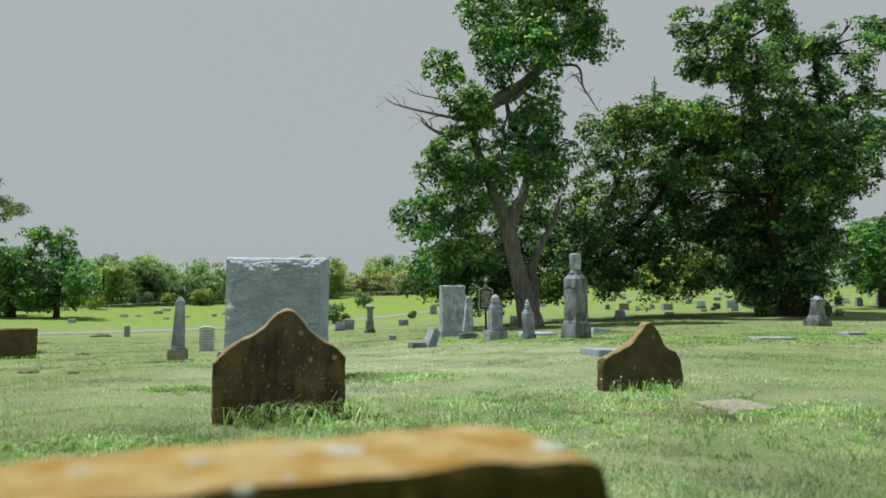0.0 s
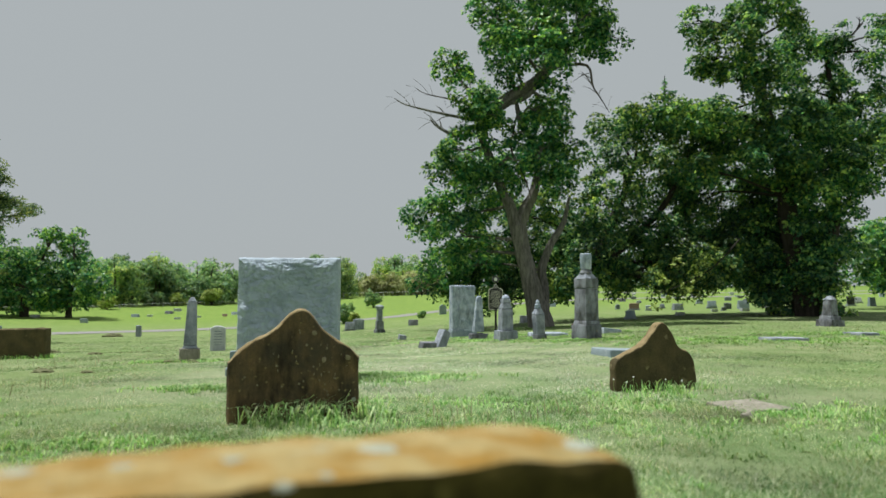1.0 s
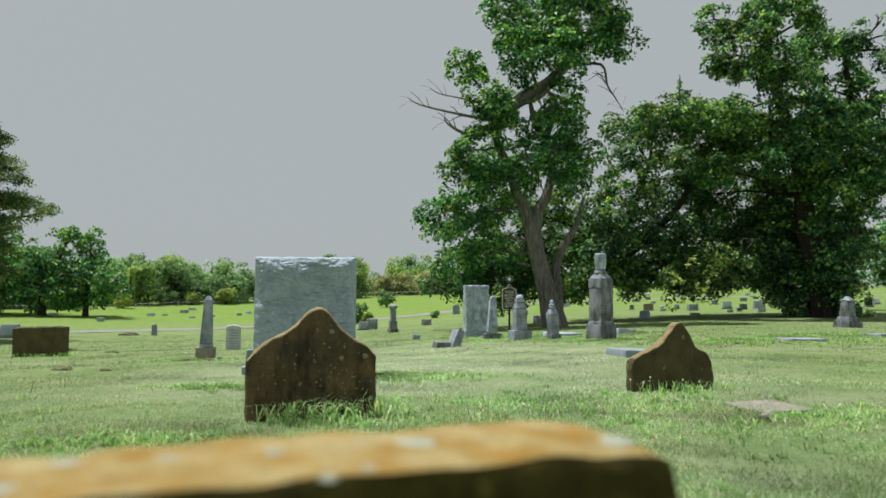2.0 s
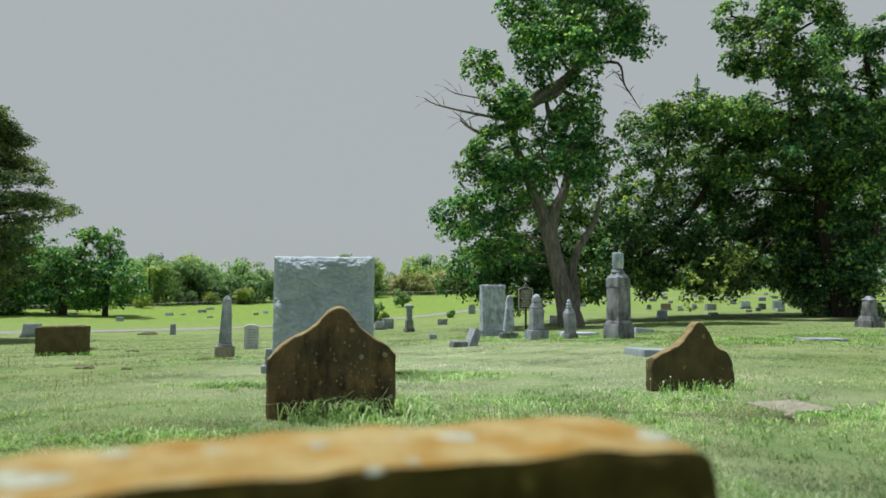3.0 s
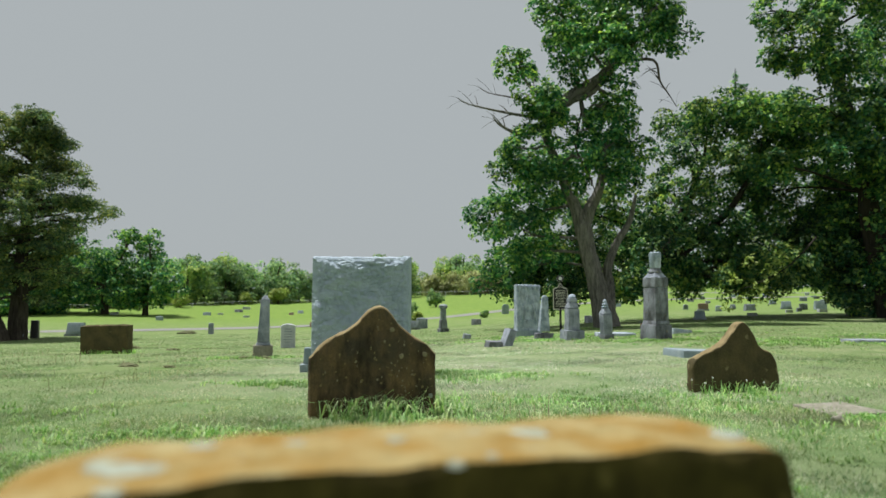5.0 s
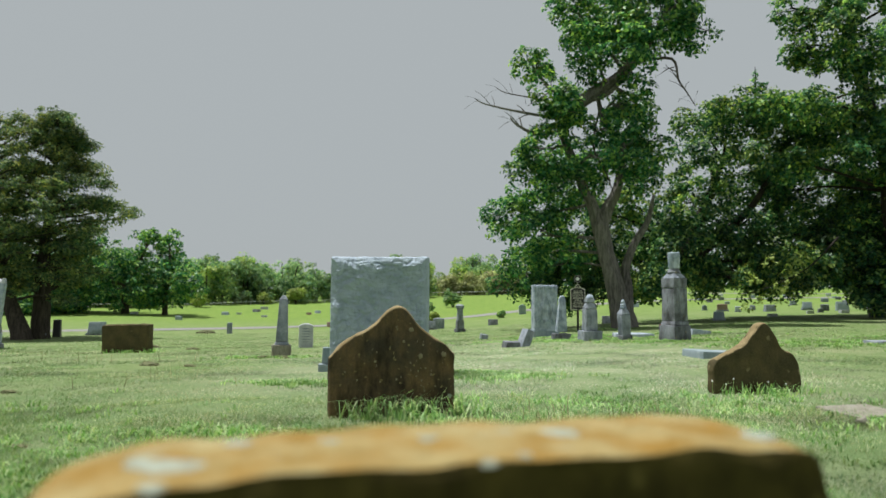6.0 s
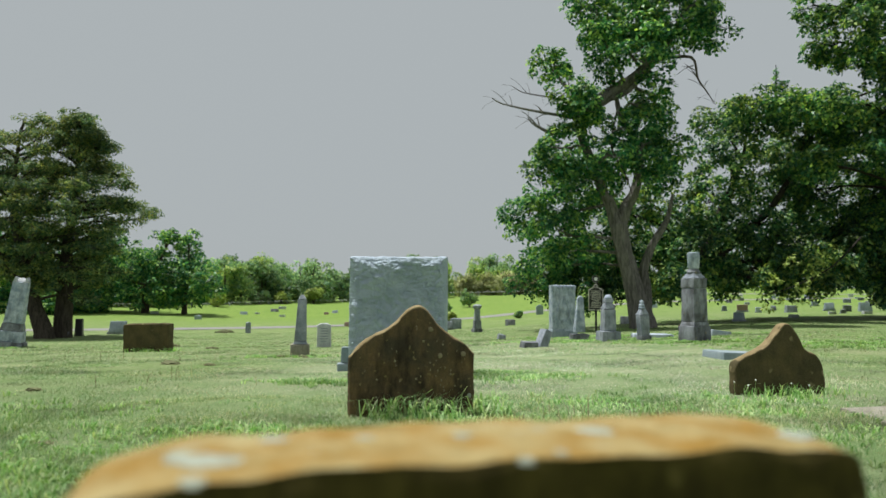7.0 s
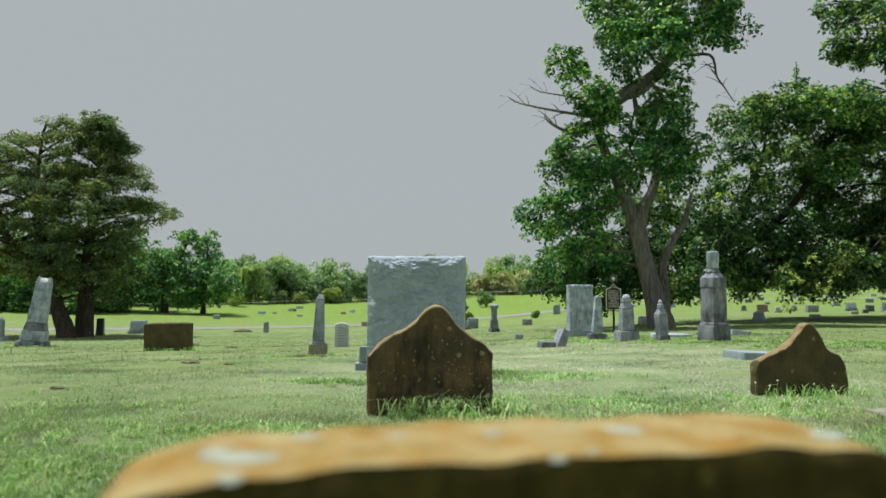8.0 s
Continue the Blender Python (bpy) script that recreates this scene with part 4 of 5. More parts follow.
def tree(name, x, y, label, category, stems, blobs, leaf, bark, per, count, size, seed, **kw):
    """A tree: trunk stems, boughs and a crown of separate leaves."""
    t = tagged(new(name), label, category)
    t.location = (x, y, ground_z(x, y))
    base = Vector(t.location)
    starts = []
    for k, (pts, radii) in enumerate(stems):
        local = [Vector(p) - base for p in pts]
        bm = tube(bmesh.new(), local, radii, 16, 0.12, seed + k, 0.07)
        part("trunk" if k == 0 else "limb", bm, bark, t)
        starts += local[1:] + [a.lerp(b, 0.5) for a, b in zip(local[1:], local[2:])]
    local_blobs = [(a - base.x, b - base.y, c - base.z, r) for a, b, c, r in blobs]
    bm = bmesh.new()
    boughs(bm, starts, local_blobs, seed, kw.pop("bough", 0.06))
    tagged(part("branchwork", bm, bark, t), kind="stuff")
    v, f = leaves(local_blobs, per, count, size, seed, **kw)
    tagged(arrays("crown", v, f, leaf, t), kind="stuff")
    return t


OLD_CROWN = [(5.1, 21.9, 12, 1.6), (3.9, 21.9, 9.7, 1.16), (5.8, 21.2, 9.6, 1.12), (6.7, 20.7, 9.1, 0.67), (4.4, 20.1, 8, 0.89), (2.9, 20.9, 9.9, 0.61), (1.7, 21, 8, 0.57), (2.1, 20.1, 7, 0.58), (2.6, 20.1, 6.4, 0.58), (5.3, 22.4, 7.1, 0.72), (5.3, 21.6, 5.5, 0.76), (2.2, 20.6, 5.3, 0.9), (1.5, 21, 4.3, 0.89), (1, 22.3, 3.4, 0.79), (3, 22.2, 4.6, 1.12), (4.5, 22, 5.2, 0.74), (1.8, 20.9, 2.7, 0.91), (5.8, 21.2, 11.1, 1.09), (1.5, 23.2, 1.9, 0.81), (2.7, 23.7, 2, 1.08)]
MID_CROWN = [(8.4, 26.1, 7.6, 0.92), (9.1, 24.1, 7.3, 0.97), (11.4, 25.7, 7.5, 1.12), (8.2, 24.8, 5.7, 1.2), (10.7, 26.7, 5.7, 1.47), (7.2, 24.1, 4.1, 1.05), (9.6, 26.1, 3.4, 1.56), (11.8, 26.7, 3.4, 1.55), (7.1, 24.6, 2.4, 1.27), (10.2, 26.8, 2.1, 1.28), (6.4, 26.7, 3.2, 1.06), (5.9, 24, 1.5, 0.68), (8.4, 26.2, 1.6, 0.86), (10.6, 23.9, 1.6, 0.89), (4.4, 25.5, 2, 0.93), (5.4, 25.3, 4.3, 0.63)]
BIG_CROWN = [(12, 22.8, 10, 1.01), (13.5, 23.3, 11.4, 0.85), (15.6, 25.2, 10.6, 0.85), (17.4, 23.3, 9.7, 0.8), (12.7, 22.6, 8.7, 1.1), (16, 24.8, 8.7, 1.45), (17.1, 23.8, 7.8, 1.23), (19.1, 25.2, 7.1, 0.94), (13.5, 22.9, 6.4, 1.61), (15.9, 23.3, 5.9, 1.6), (17.6, 24.5, 5.6, 0.87), (13.9, 26.4, 5.3, 1.3), (15.0, 25.4, 3.8, 1.4), (15.6, 24.8, 3.5, 0.9), (14.5, 24.6, 1.8, 1), (13.8, 25.7, 3, 1.55), (13.7, 24.8, 1.2, 0.85), (12.7, 25.4, 7.3, 1.02), (14.3, 23.5, 12.3, 0.6), (17, 25.8, 2.6, 1.23)]
LEFT_CROWN = [(-22.8, 46.1, 4.4, 0.8), (-21.4, 46.5, 4.1, 0.89), (-23.2, 45.2, 3, 1.21), (-21.7, 45.7, 2.8, 1.3), (-20.3, 45.4, 2.6, 1.08), (-24.7, 46.9, 1.6, 1.25), (-22.1, 45, 1.4, 1.28), (-20.7, 45.2, 1.4, 1.22), (-18.8, 44, 1.7, 0.98), (-24.6, 45.3, 3, 1.43), (-27, 45.9, 2.6, 1.8), (-27.6, 46.8, 4.5, 1.47), (-21.6, 46.8, 5.1, 0.52), (-22.2, 45, 4.9, 0.43)]
FARR_CROWN = [(22, 30.5, 3.4, 0.9), (21.8, 28.9, 3.8, 0.91), (24, 30.1, 3.7, 1.32), (21, 28.8, 2.4, 0.9), (22.7, 29.3, 2.3, 1.28), (20.1, 28.6, 2, 0.6), (22.8, 30.2, 1.6, 0.79), (25.1, 30.2, 2.9, 1.32)]

BIG_EDGE = [(11.0, 23.6, 9.4, 0.53), (10.8, 23.6, 10.9, 0.49), (11.4, 23.9, 10.4, 0.53), (11.7, 23.9, 9.1, 0.53), (18.1, 23.6, 10.6, 0.62), (17.2, 23.6, 11.0, 0.42), (16.3, 23.9, 10.3, 0.55), (12.6, 26.6, 6.3, 1.1), (11.9, 26.4, 4.9, 1.0), (12.3, 26.0, 7.9, 0.7), (12.9, 24.6, 7.0, 0.6), (12.3, 23.4, 11.1, 0.4), (14.6, 23.6, 11.0, 0.45)]
BIG_LOW = [(15.0, 26.6, 4.2, 1.5), (16.6, 26.4, 3.0, 1.2), (14.2, 26.8, 2.4, 1.2), (16.3, 26.5, 5.6, 1.2), (14.3, 23.4, 4.8, 0.6), (16.2, 23.4, 4.1, 0.65), (14.6, 23.5, 3.3, 0.55), (15.4, 23.5, 2.5, 0.6), (15.2, 23.5, 1.0, 0.7), (15.7, 23.6, 0.45, 0.5), (14.9, 23.5, 1.7, 0.6), (14.6, 25.0, 0.6, 0.6), (13.9, 25.3, 1.4, 0.85), (15.6, 25.0, 0.9, 0.6), (15.6, 24.6, 1.7, 0.75), (15.2, 24.4, 0.5, 0.5), (14.7, 23.7, 2.4, 0.7)]
MID_LOW = [(10.1, 24.6, 1.75, 0.77), (8.2, 24.8, 1.55, 0.49), (12.2, 25.1, 2.10, 1.04), (12.9, 25.1, 3.10, 1.04), (11.7, 24.6, 1.75, 0.69), (9, 24.3, 1.55, 0.44), (13, 24.6, 2.15, 0.81)]
BIG_FRONT = [(9.9, 23.2, 6.9, 0.75), (11.0, 22.6, 7.0, 0.80), (12.4, 22.4, 6.7, 0.75), (13.7, 22.2, 7.1, 0.80), (10.6, 22.8, 5.3, 0.65), (11.9, 22.3, 5.5, 0.65), (13.3, 22.1, 5.7, 0.70), (14.9, 22.3, 6.8, 0.80), (15.5, 22.3, 5.3, 0.70), (14.3, 22.2, 4.5, 0.60)]
SHADE_CROWN = [(3.5, 24.3, 2.8, 1.01), (3.7, 24.8, 1.4, 0.93), (2.3, 24.6, 1.3, 0.86), (1.2, 24.3, 1.3, 0.69), (5.1, 24.9, 2.2, 0.93), (5.6, 24.5, 1.3, 0.73), (4.05, 24.3, 0.75, 0.52), (2.95, 24.5, 0.65, 0.49), (6.5, 24.7, 1.05, 0.57), (4.7, 25.1, 3.9, 0.83)]
old = tree("tree", 4.45, 21.1, "tall old broad-leaved tree with a twisted forked trunk and dead twigs", "tree", [
    ([(4.45, 21.1, -0.4), (4.44, 21.1, -0.05), (4.27, 21.1, 0.75), (4.13, 21.1, 1.37), (3.92, 21.1, 2.17), (3.75, 21.1, 3.06)], [0.50, 0.40, 0.31, 0.27, 0.245, 0.26]),
    ([(3.73, 21.1, 3.0), (3.52, 21.1, 3.69), (3.29, 21.1, 4.10), (3.05, 21.1, 4.86), (2.68, 21.1, 5.76), (2.70, 21.1, 6.22), (3.05, 21.1, 6.78), (3.72, 21.1, 7.29), (4.28, 21.1, 7.64), (4.84, 21.1, 8.17), (5.31, 21.1, 8.78), (5.69, 21.1, 9.36), (5.88, 21.1, 9.74), (6.35, 21.2, 10.13)], [0.22, 0.17, 0.15, 0.13, 0.12, 0.15, 0.2, 0.21, 0.17, 0.15, 0.12, 0.1, 0.08, 0.04]),
    ([(3.78, 21.15, 2.95), (4.02, 21.2, 3.58), (4.28, 21.2, 4.08), (4.45, 21.2, 4.90), (4.28, 21.2, 5.81), (3.92, 21.2, 6.36), (3.75, 21.2, 7.2)], [0.22, 0.19, 0.15, 0.12, 0.11, 0.1, 0.05]),
    ([(3.3, 21.1, 6.95), (4.0, 21.0, 7.15), (4.5, 20.9, 7.55), (4.95, 20.9, 7.62)], [0.09, 0.08, 0.05, 0.02]),
    ([(4.60, 21.6, -0.4), (4.72, 21.7, 0.93), (4.67, 21.8, 1.67), (4.83, 21.8, 2.22), (5.06, 21.8, 2.69), (5.40, 21.8, 3.25), (5.60, 21.8, 4.09)], [0.24, 0.16, 0.14, 0.13, 0.12, 0.09, 0.04])],
    OLD_CROWN + [(3.6, 20.4, 5.9, 0.55), (4.4, 20.3, 5.2, 0.6), (3.5, 20.3, 5.0, 0.6), (4.9, 20.5, 4.4, 0.55), (4.3, 20.6, 6.6, 0.55), (5.0, 20.8, 6.3, 0.5), (2.7, 20.4, 4.3, 0.7), (3.3, 20.6, 8.6, 0.7), (4.9, 20.7, 9.2, 0.7), (3.35, 20.75, 7.75, 0.42), (4.45, 20.7, 8.45, 0.5), (5.25, 20.8, 9.3, 0.5), (2.75, 20.8, 7.2, 0.4)],
    LEAF_OLD, BARK, 20, 98, 0.132, 11, clump=0.39, gap=0.49)
base = Vector(old.location)
for pts, rad in (
        ([(2.95, 21.0, 6.3), (1.37, 20.9, 6.57), (0.22, 20.9, 6.84), (-0.14, 20.9, 7.04)], [0.06, 0.04, 0.022, 0.008]),
        ([(2.8, 21.0, 6.0), (1.81, 20.9, 5.9), (1.2, 20.9, 6.17), (0.98, 20.9, 6.42)], [0.07, 0.06, 0.04, 0.014]),
        ([(3.2, 21.0, 6.7), (1.73, 20.9, 7.02), (0.84, 20.9, 7.2), (0.49, 20.9, 7.42)], [0.04, 0.025, 0.014, 0.005]),
        ([(5.0, 21.0, 8.2), (6.0, 20.9, 8.23), (6.19, 20.9, 7.56), (6.42, 20.9, 7.19), (6.71, 20.9, 6.71)], [0.06, 0.045, 0.03, 0.022, 0.008]),
        ([(3.7, 20.75, 6.5), (3.5, 20.6, 5.4), (3.85, 20.5, 4.6), (4.1, 20.45, 3.8)], [0.03, 0.03, 0.025, 0.008])):
    bm = tube(bmesh.new(), [Vector(p) - base for p in pts], rad, 7, 0.15, 3)
    rng = random.Random(len(pts))
    for k in [i for i in range(1, len(pts)) for _ in range(3)]:
        a = (Vector(pts[k]).lerp(Vector(pts[k - 1]), rng.uniform(0, 0.8))) - base
        e = a + Vector((rng.uniform(-0.6, 0.2), rng.uniform(-0.3, 0.3), rng.uniform(-0.35, 0.5)))
        tube(bm, [a, a.lerp(e, 0.5) + Vector((0, 0, 0.05)), e], [rad[k] * 0.6, rad[k] * 0.4, 0.005], 5)
    part("dead_branch", bm, BARK_DEAD if pts[0][2] > 6.4 else BARK, old, "bare dead branch")

tree("tree", 15.1, 24.2, "large spreading dark green broad-leaved tree with low boughs", "tree", [
    ([(15.1, 24.2, -0.2), (14.85, 24.2, 1.2), (14.4, 24.2, 3.5), (14.26, 24.2, 5.6), (13.58, 24.2, 8.2), (13.21, 24.2, 10.4)], [0.6, 0.45, 0.36, 0.26, 0.18, 0.05]),
    ([(15.3, 24.3, -0.2), (15.76, 24.2, 1.8), (16.07, 24.2, 3.9), (16.41, 24.2, 6.7), (16.1, 24.2, 10)], [0.45, 0.34, 0.26, 0.18, 0.05])],
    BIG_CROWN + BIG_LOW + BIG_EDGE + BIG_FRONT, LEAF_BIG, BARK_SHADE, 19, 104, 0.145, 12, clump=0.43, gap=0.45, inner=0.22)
mid_tree = tree("tree", 7.3, 26.0, "dense rounded yellow-green broad-leaved tree with hanging lower twigs", "tree", [
    ([(7.3, 26, -0.2), (7.32, 26, 1.0), (7.6, 26, 2.2), (8.4, 25.9, 4.0), (9.2, 25.8, 6.0)], [0.34, 0.26, 0.23, 0.17, 0.07]),
    ([(7.45, 26, 1.7), (8.8, 26, 2.9), (10.3, 26, 4.3), (11.2, 25.8, 6)], [0.2, 0.17, 0.12, 0.05]),
    ([(10.3, 25.5, 7.2), (10.35, 25.5, 8.5), (10.36, 25.5, 9.5)], [0.05, 0.03, 0.01])],
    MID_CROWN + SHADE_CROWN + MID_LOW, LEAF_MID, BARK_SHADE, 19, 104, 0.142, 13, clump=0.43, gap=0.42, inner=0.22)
base = Vector(mid_tree.location)
HANG = [Vector(p) - base for p in ((12.2, 23.6, 2.9), (10.8, 22.6, 1.88), (9.85, 22.6, 1.35), (9.13, 22.6, 1.07), (8.44, 22.6, 0.96))]
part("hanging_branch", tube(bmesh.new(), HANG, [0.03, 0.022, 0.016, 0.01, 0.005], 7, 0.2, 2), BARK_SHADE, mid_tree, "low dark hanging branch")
sprays = [(a - base.x, b - base.y, c - base.z, r) for a, b, c, r in ((10.4, 22.5, 2.1, 0.26), (10.1, 22.5, 1.65, 0.24), (9.8, 22.5, 1.2, 0.2), (9.2, 22.5, 0.7, 0.2), (8.7, 22.5, 0.5, 0.16), (9.5, 22.5, 2.0, 0.22), (8.9, 22.5, 1.4, 0.18))]
v, f = leaves(sprays, 6, 26, 0.11, 41, clump=0.16, gap=0.2)
v0, f0 = leaves([(10.4 - base.x, 25.5 - base.y, z - base.z, r) for z, r in ((8.3, 0.2), (8.65, 0.17), (8.95, 0.13), (9.25, 0.09))] + [(10.65 - base.x, 25.5 - base.y, 8.75 - base.z, 0.14)], 5, 40, 0.12, 43, clump=0.15, gap=0.1)
tagged(arrays("leader_leaves", v0, f0, LEAF_OLD, mid_tree), kind="stuff")
tagged(arrays("hanging_leaves", v, f, LEAF_SHRUB, mid_tree), kind="stuff")


def cedar(x, y, label, stems, profile, count, seed, gap):
    """A cedar: tiers of spreading boughs off its trunk, each carrying flat sprays; profile gives reach by height."""
    t = tagged(new("cedar_tree"), label, "tree")
    t.location = (x, y, ground_z(x, y))
    base, rng = Vector(t.location), random.Random(seed)
    for k, (pts, radii) in enumerate(stems):
        part("trunk" if k == 0 else "limb", tube(bmesh.new(), [Vector(p) - base for p in pts], radii, 14, 0.15, seed + k, 0.09), BARK_DARK, t)
    bm, blobs = bmesh.new(), []
    for k in range(count):
        pts = stems[k % len(stems)][0]
        low, high = max(0.7, pts[0][2] + 0.6), pts[-1][2]
        z = low + (high - low) * ((k + rng.random()) / count)
        z = min(high - 0.02, round(z / 0.5) * 0.5 + rng.uniform(-0.17, 0.17) if z < high - 1 else z)
        for a, b in zip(pts, pts[1:]):
            if a[2] <= z <= b[2]:
                root = Vector(a).lerp(Vector(b), (z - a[2]) / (b[2] - a[2]))
        az = k * 2.39996 + rng.uniform(-0.5, 0.5)
        reach = profile(z) * rng.uniform(0.72, 1.06)
        way = Vector((math.cos(az), math.sin(az), 0))
        tip = root + way * reach + Vector((0, 0, rng.uniform(-0.15, 0.65)))
        mid = root.lerp(tip, 0.5) + Vector((rng.uniform(-0.15, 0.15), rng.uniform(-0.15, 0.15), rng.uniform(-0.05, 0.3)))
        tube(bm, [root - base, mid - base, tip - base], [0.055, 0.035, 0.008], 6, 0.2, seed + k)
        for s in (0.42, 0.6, 0.78, 0.92, 1.0):
            p = root.lerp(mid, s * 2) if s < 0.5 else mid.lerp(tip, s * 2 - 1)
            for side in (-1, 1):
                q = p + Vector((-way.y, way.x, 0)) * side * rng.uniform(0.05, 0.34) * (0.6 + 0.5 * reach / 2) + Vector((0, 0, rng.uniform(-0.1, 0.14)))
                if rng.random() > gap:
                    blobs.append((q.x - base.x, q.y - base.y, q.z - base.z, rng.uniform(0.26, 0.44)))
                    tube(bm, [p - base, p.lerp(q, 0.5) - base, q - base], [0.016, 0.011, 0.004], 4)
    tagged(part("branchwork", bm, BARK_DARK, t), kind="stuff")
    v, f = leaves(blobs, 6, 30, 0.115, seed, clump=0.24, gap=0.3, squash=0.42, flat=0.6, droop=-0.1, aspect=0.38, inner=0.2)
    tagged(arrays("crown", v, f, LEAF_CEDAR, t), kind="stuff")


def reach(*rows):
    """Reach by height, straight between (height, reach) rows."""
    def r(z):
        for (a, p), (b, q) in zip(rows, rows[1:]):
            if z <= b:
                return p + (q - p) * max(0.0, z - a) / (b - a)
        return rows[-1][1]
    return r


cedar(-15.0, 21.7, "old dark green cedar with a leaning trunk and layered boughs", [
    ([(-14.95, 21.7, -0.9), (-15.1, 21.7, -0.3), (-15.41, 21.7, 0.43), (-16.02, 21.7, 2.35), (-16.35, 21.7, 4.31), (-16.2, 21.7, 6.5)], [0.36, 0.28, 0.23, 0.16, 0.09, 0.03]),
    ([(-15.5, 21.7, 0.6), (-16.6, 21.8, 1.8), (-17.9, 22, 3.4), (-18.3, 22.2, 5.9)], [0.2, 0.16, 0.11, 0.04])],
    reach((0.6, 1.7), (1.5, 2.2), (3.0, 2.3), (4.5, 2.0), (5.6, 1.4), (6.6, 0.6)), 80, 14, 0.5)
cedar(-14.92, 22.6, "old dark green cedar with a straight trunk beside another", [
    ([(-14.92, 22.6, -0.9), (-14.95, 22.6, 0.83), (-14.91, 22.6, 2.62), (-14.75, 22.6, 4.44), (-14.6, 22.6, 6.6)], [0.33, 0.25, 0.16, 0.09, 0.03])],
    reach((0.6, 1.4), (1.2, 1.9), (1.9, 2.0), (2.5, 2.55), (3.2, 2.6), (4.2, 2.05), (5.2, 1.35), (6.1, 0.8), (6.7, 0.35)), 84, 15, 0.3)
tree("tree", -23.6, 45.4, "broad-leaved tree with feathery tops beyond the lane", "tree", [
    ([(-23.86, 45.5, -0.5), (-23.77, 45.5, 1.54), (-22.99, 45.5, 3.2), (-22.6, 45.6, 4.2)], [0.28, 0.18, 0.1, 0.02]),
    ([(-21.11, 45.5, -0.4), (-21.07, 45.5, 1.54), (-20.92, 45.5, 3.4), (-21.2, 46, 4.4)], [0.2, 0.14, 0.08, 0.02])],
    LEFT_CROWN + [(-25.2, 45.0, 1.0, 0.9), (-23.9, 44.8, 0.75, 0.75), (-22.5, 44.8, 1.05, 0.85), (-21.3, 44.8, 0.7, 0.7), (-20.2, 45.0, 1.1, 0.75), (-26.6, 46.0, 2.0, 1.2), (-28.2, 46.2, 1.8, 1.3), (-22.0, 45.4, 5.0, 0.35), (-20.9, 45.4, 4.7, 0.3), (-23.3, 45.4, 4.9, 0.35)], LEAF_OLD, BARK_DARK, 14, 50, 0.22, 16, clump=0.48, gap=0.4)
tree("tree", 22.4, 29.6, "rounded green shade tree on the far lawn", "tree", [
    ([(22.4, 29.6, 0.1), (22.4, 29.6, 1.5), (22.6, 29.6, 3.0)], [0.2, 0.15, 0.06])],
    FARR_CROWN, LEAF_OLD, BARK_DARK, 15, 60, 0.2, 17, clump=0.44, gap=0.38)


def wood(name, spots, leaf, label, seed, per, size, hmin, hmax, category="woodland"):
    """A far belt of trees: many lumpy crowns down to the ground, one sheet of foliage."""
    rng = random.Random(seed)
    blobs = []
    bm = bmesh.new()
    for x, y in spots:
        h = rng.uniform(hmin, hmax)
        g = ground_z(x, y)
        for k in range(9):
            s = rng.random() if k < 6 else 0.08
            rr = h * (rng.uniform(0.16, 0.27) if k < 6 else rng.uniform(0.13, 0.18))
            blobs.append((x + rng.uniform(-0.46, 0.46) * h * (1 - 0.4 * s), y + rng.uniform(-0.3, 0.3) * h, g + rr * 0.5 + s * (h - rr * 1.4), rr))
        tube(bm, [(x, y, g - 0.3), (x + rng.uniform(-0.3, 0.3), y, g + h * 0.5), (x, y, g + h * 0.85)], [h * 0.03, h * 0.02, h * 0.008], 6)
    v, f = leaves(blobs, 13, per, size, seed, clump=size * 2.2, gap=0.3)
    t = tagged(new(name), label, category, kind="stuff")
    part("trunks", bm, BARK_DARK, t)
    tagged(arrays("foliage", v, f, leaf, t), kind="stuff")


def along(a, b, n, jitter, seed):
    rng = random.Random(seed)
    return [(a[0] + (b[0] - a[0]) * (k + 0.5) / n + rng.uniform(-jitter, jitter), a[1] + (b[1] - a[1]) * (k + 0.5) / n + rng.uniform(-jitter, jitter)) for k in range(n)]


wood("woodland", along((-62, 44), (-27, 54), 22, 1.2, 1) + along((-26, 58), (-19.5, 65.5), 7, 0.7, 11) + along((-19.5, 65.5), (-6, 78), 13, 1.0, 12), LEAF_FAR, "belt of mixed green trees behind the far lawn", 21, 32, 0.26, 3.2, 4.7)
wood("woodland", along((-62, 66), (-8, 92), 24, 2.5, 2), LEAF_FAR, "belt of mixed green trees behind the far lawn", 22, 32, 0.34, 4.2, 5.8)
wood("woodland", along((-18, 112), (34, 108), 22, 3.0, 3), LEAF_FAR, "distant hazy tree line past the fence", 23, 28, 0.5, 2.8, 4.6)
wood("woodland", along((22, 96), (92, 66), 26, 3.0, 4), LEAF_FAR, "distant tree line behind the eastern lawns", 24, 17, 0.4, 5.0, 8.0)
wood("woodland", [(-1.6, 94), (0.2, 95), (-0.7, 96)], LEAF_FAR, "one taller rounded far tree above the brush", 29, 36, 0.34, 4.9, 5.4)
wood("reeds", along((-4.2, 81), (1.6, 79), 9, 0.6, 6), LEAF_STRAW, "dry yellow brush along the far fence", 25, 34, 0.28, 1.9, 2.7, "brush")
wood("reeds", along((2.0, 79.5), (6.0, 78), 6, 0.6, 8), LEAF_BROWN, "brown bare brush along the far fence", 27, 26, 0.24, 2.2, 2.8, "brush")
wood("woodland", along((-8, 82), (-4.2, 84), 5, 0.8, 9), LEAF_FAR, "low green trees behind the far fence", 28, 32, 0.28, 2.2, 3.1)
wood("woodland", along((-54, 33), (-26, 46), 13, 1.5, 7), LEAF_OLD, "shaded trees behind the cedars", 26, 36, 0.24, 3.6, 5.4)


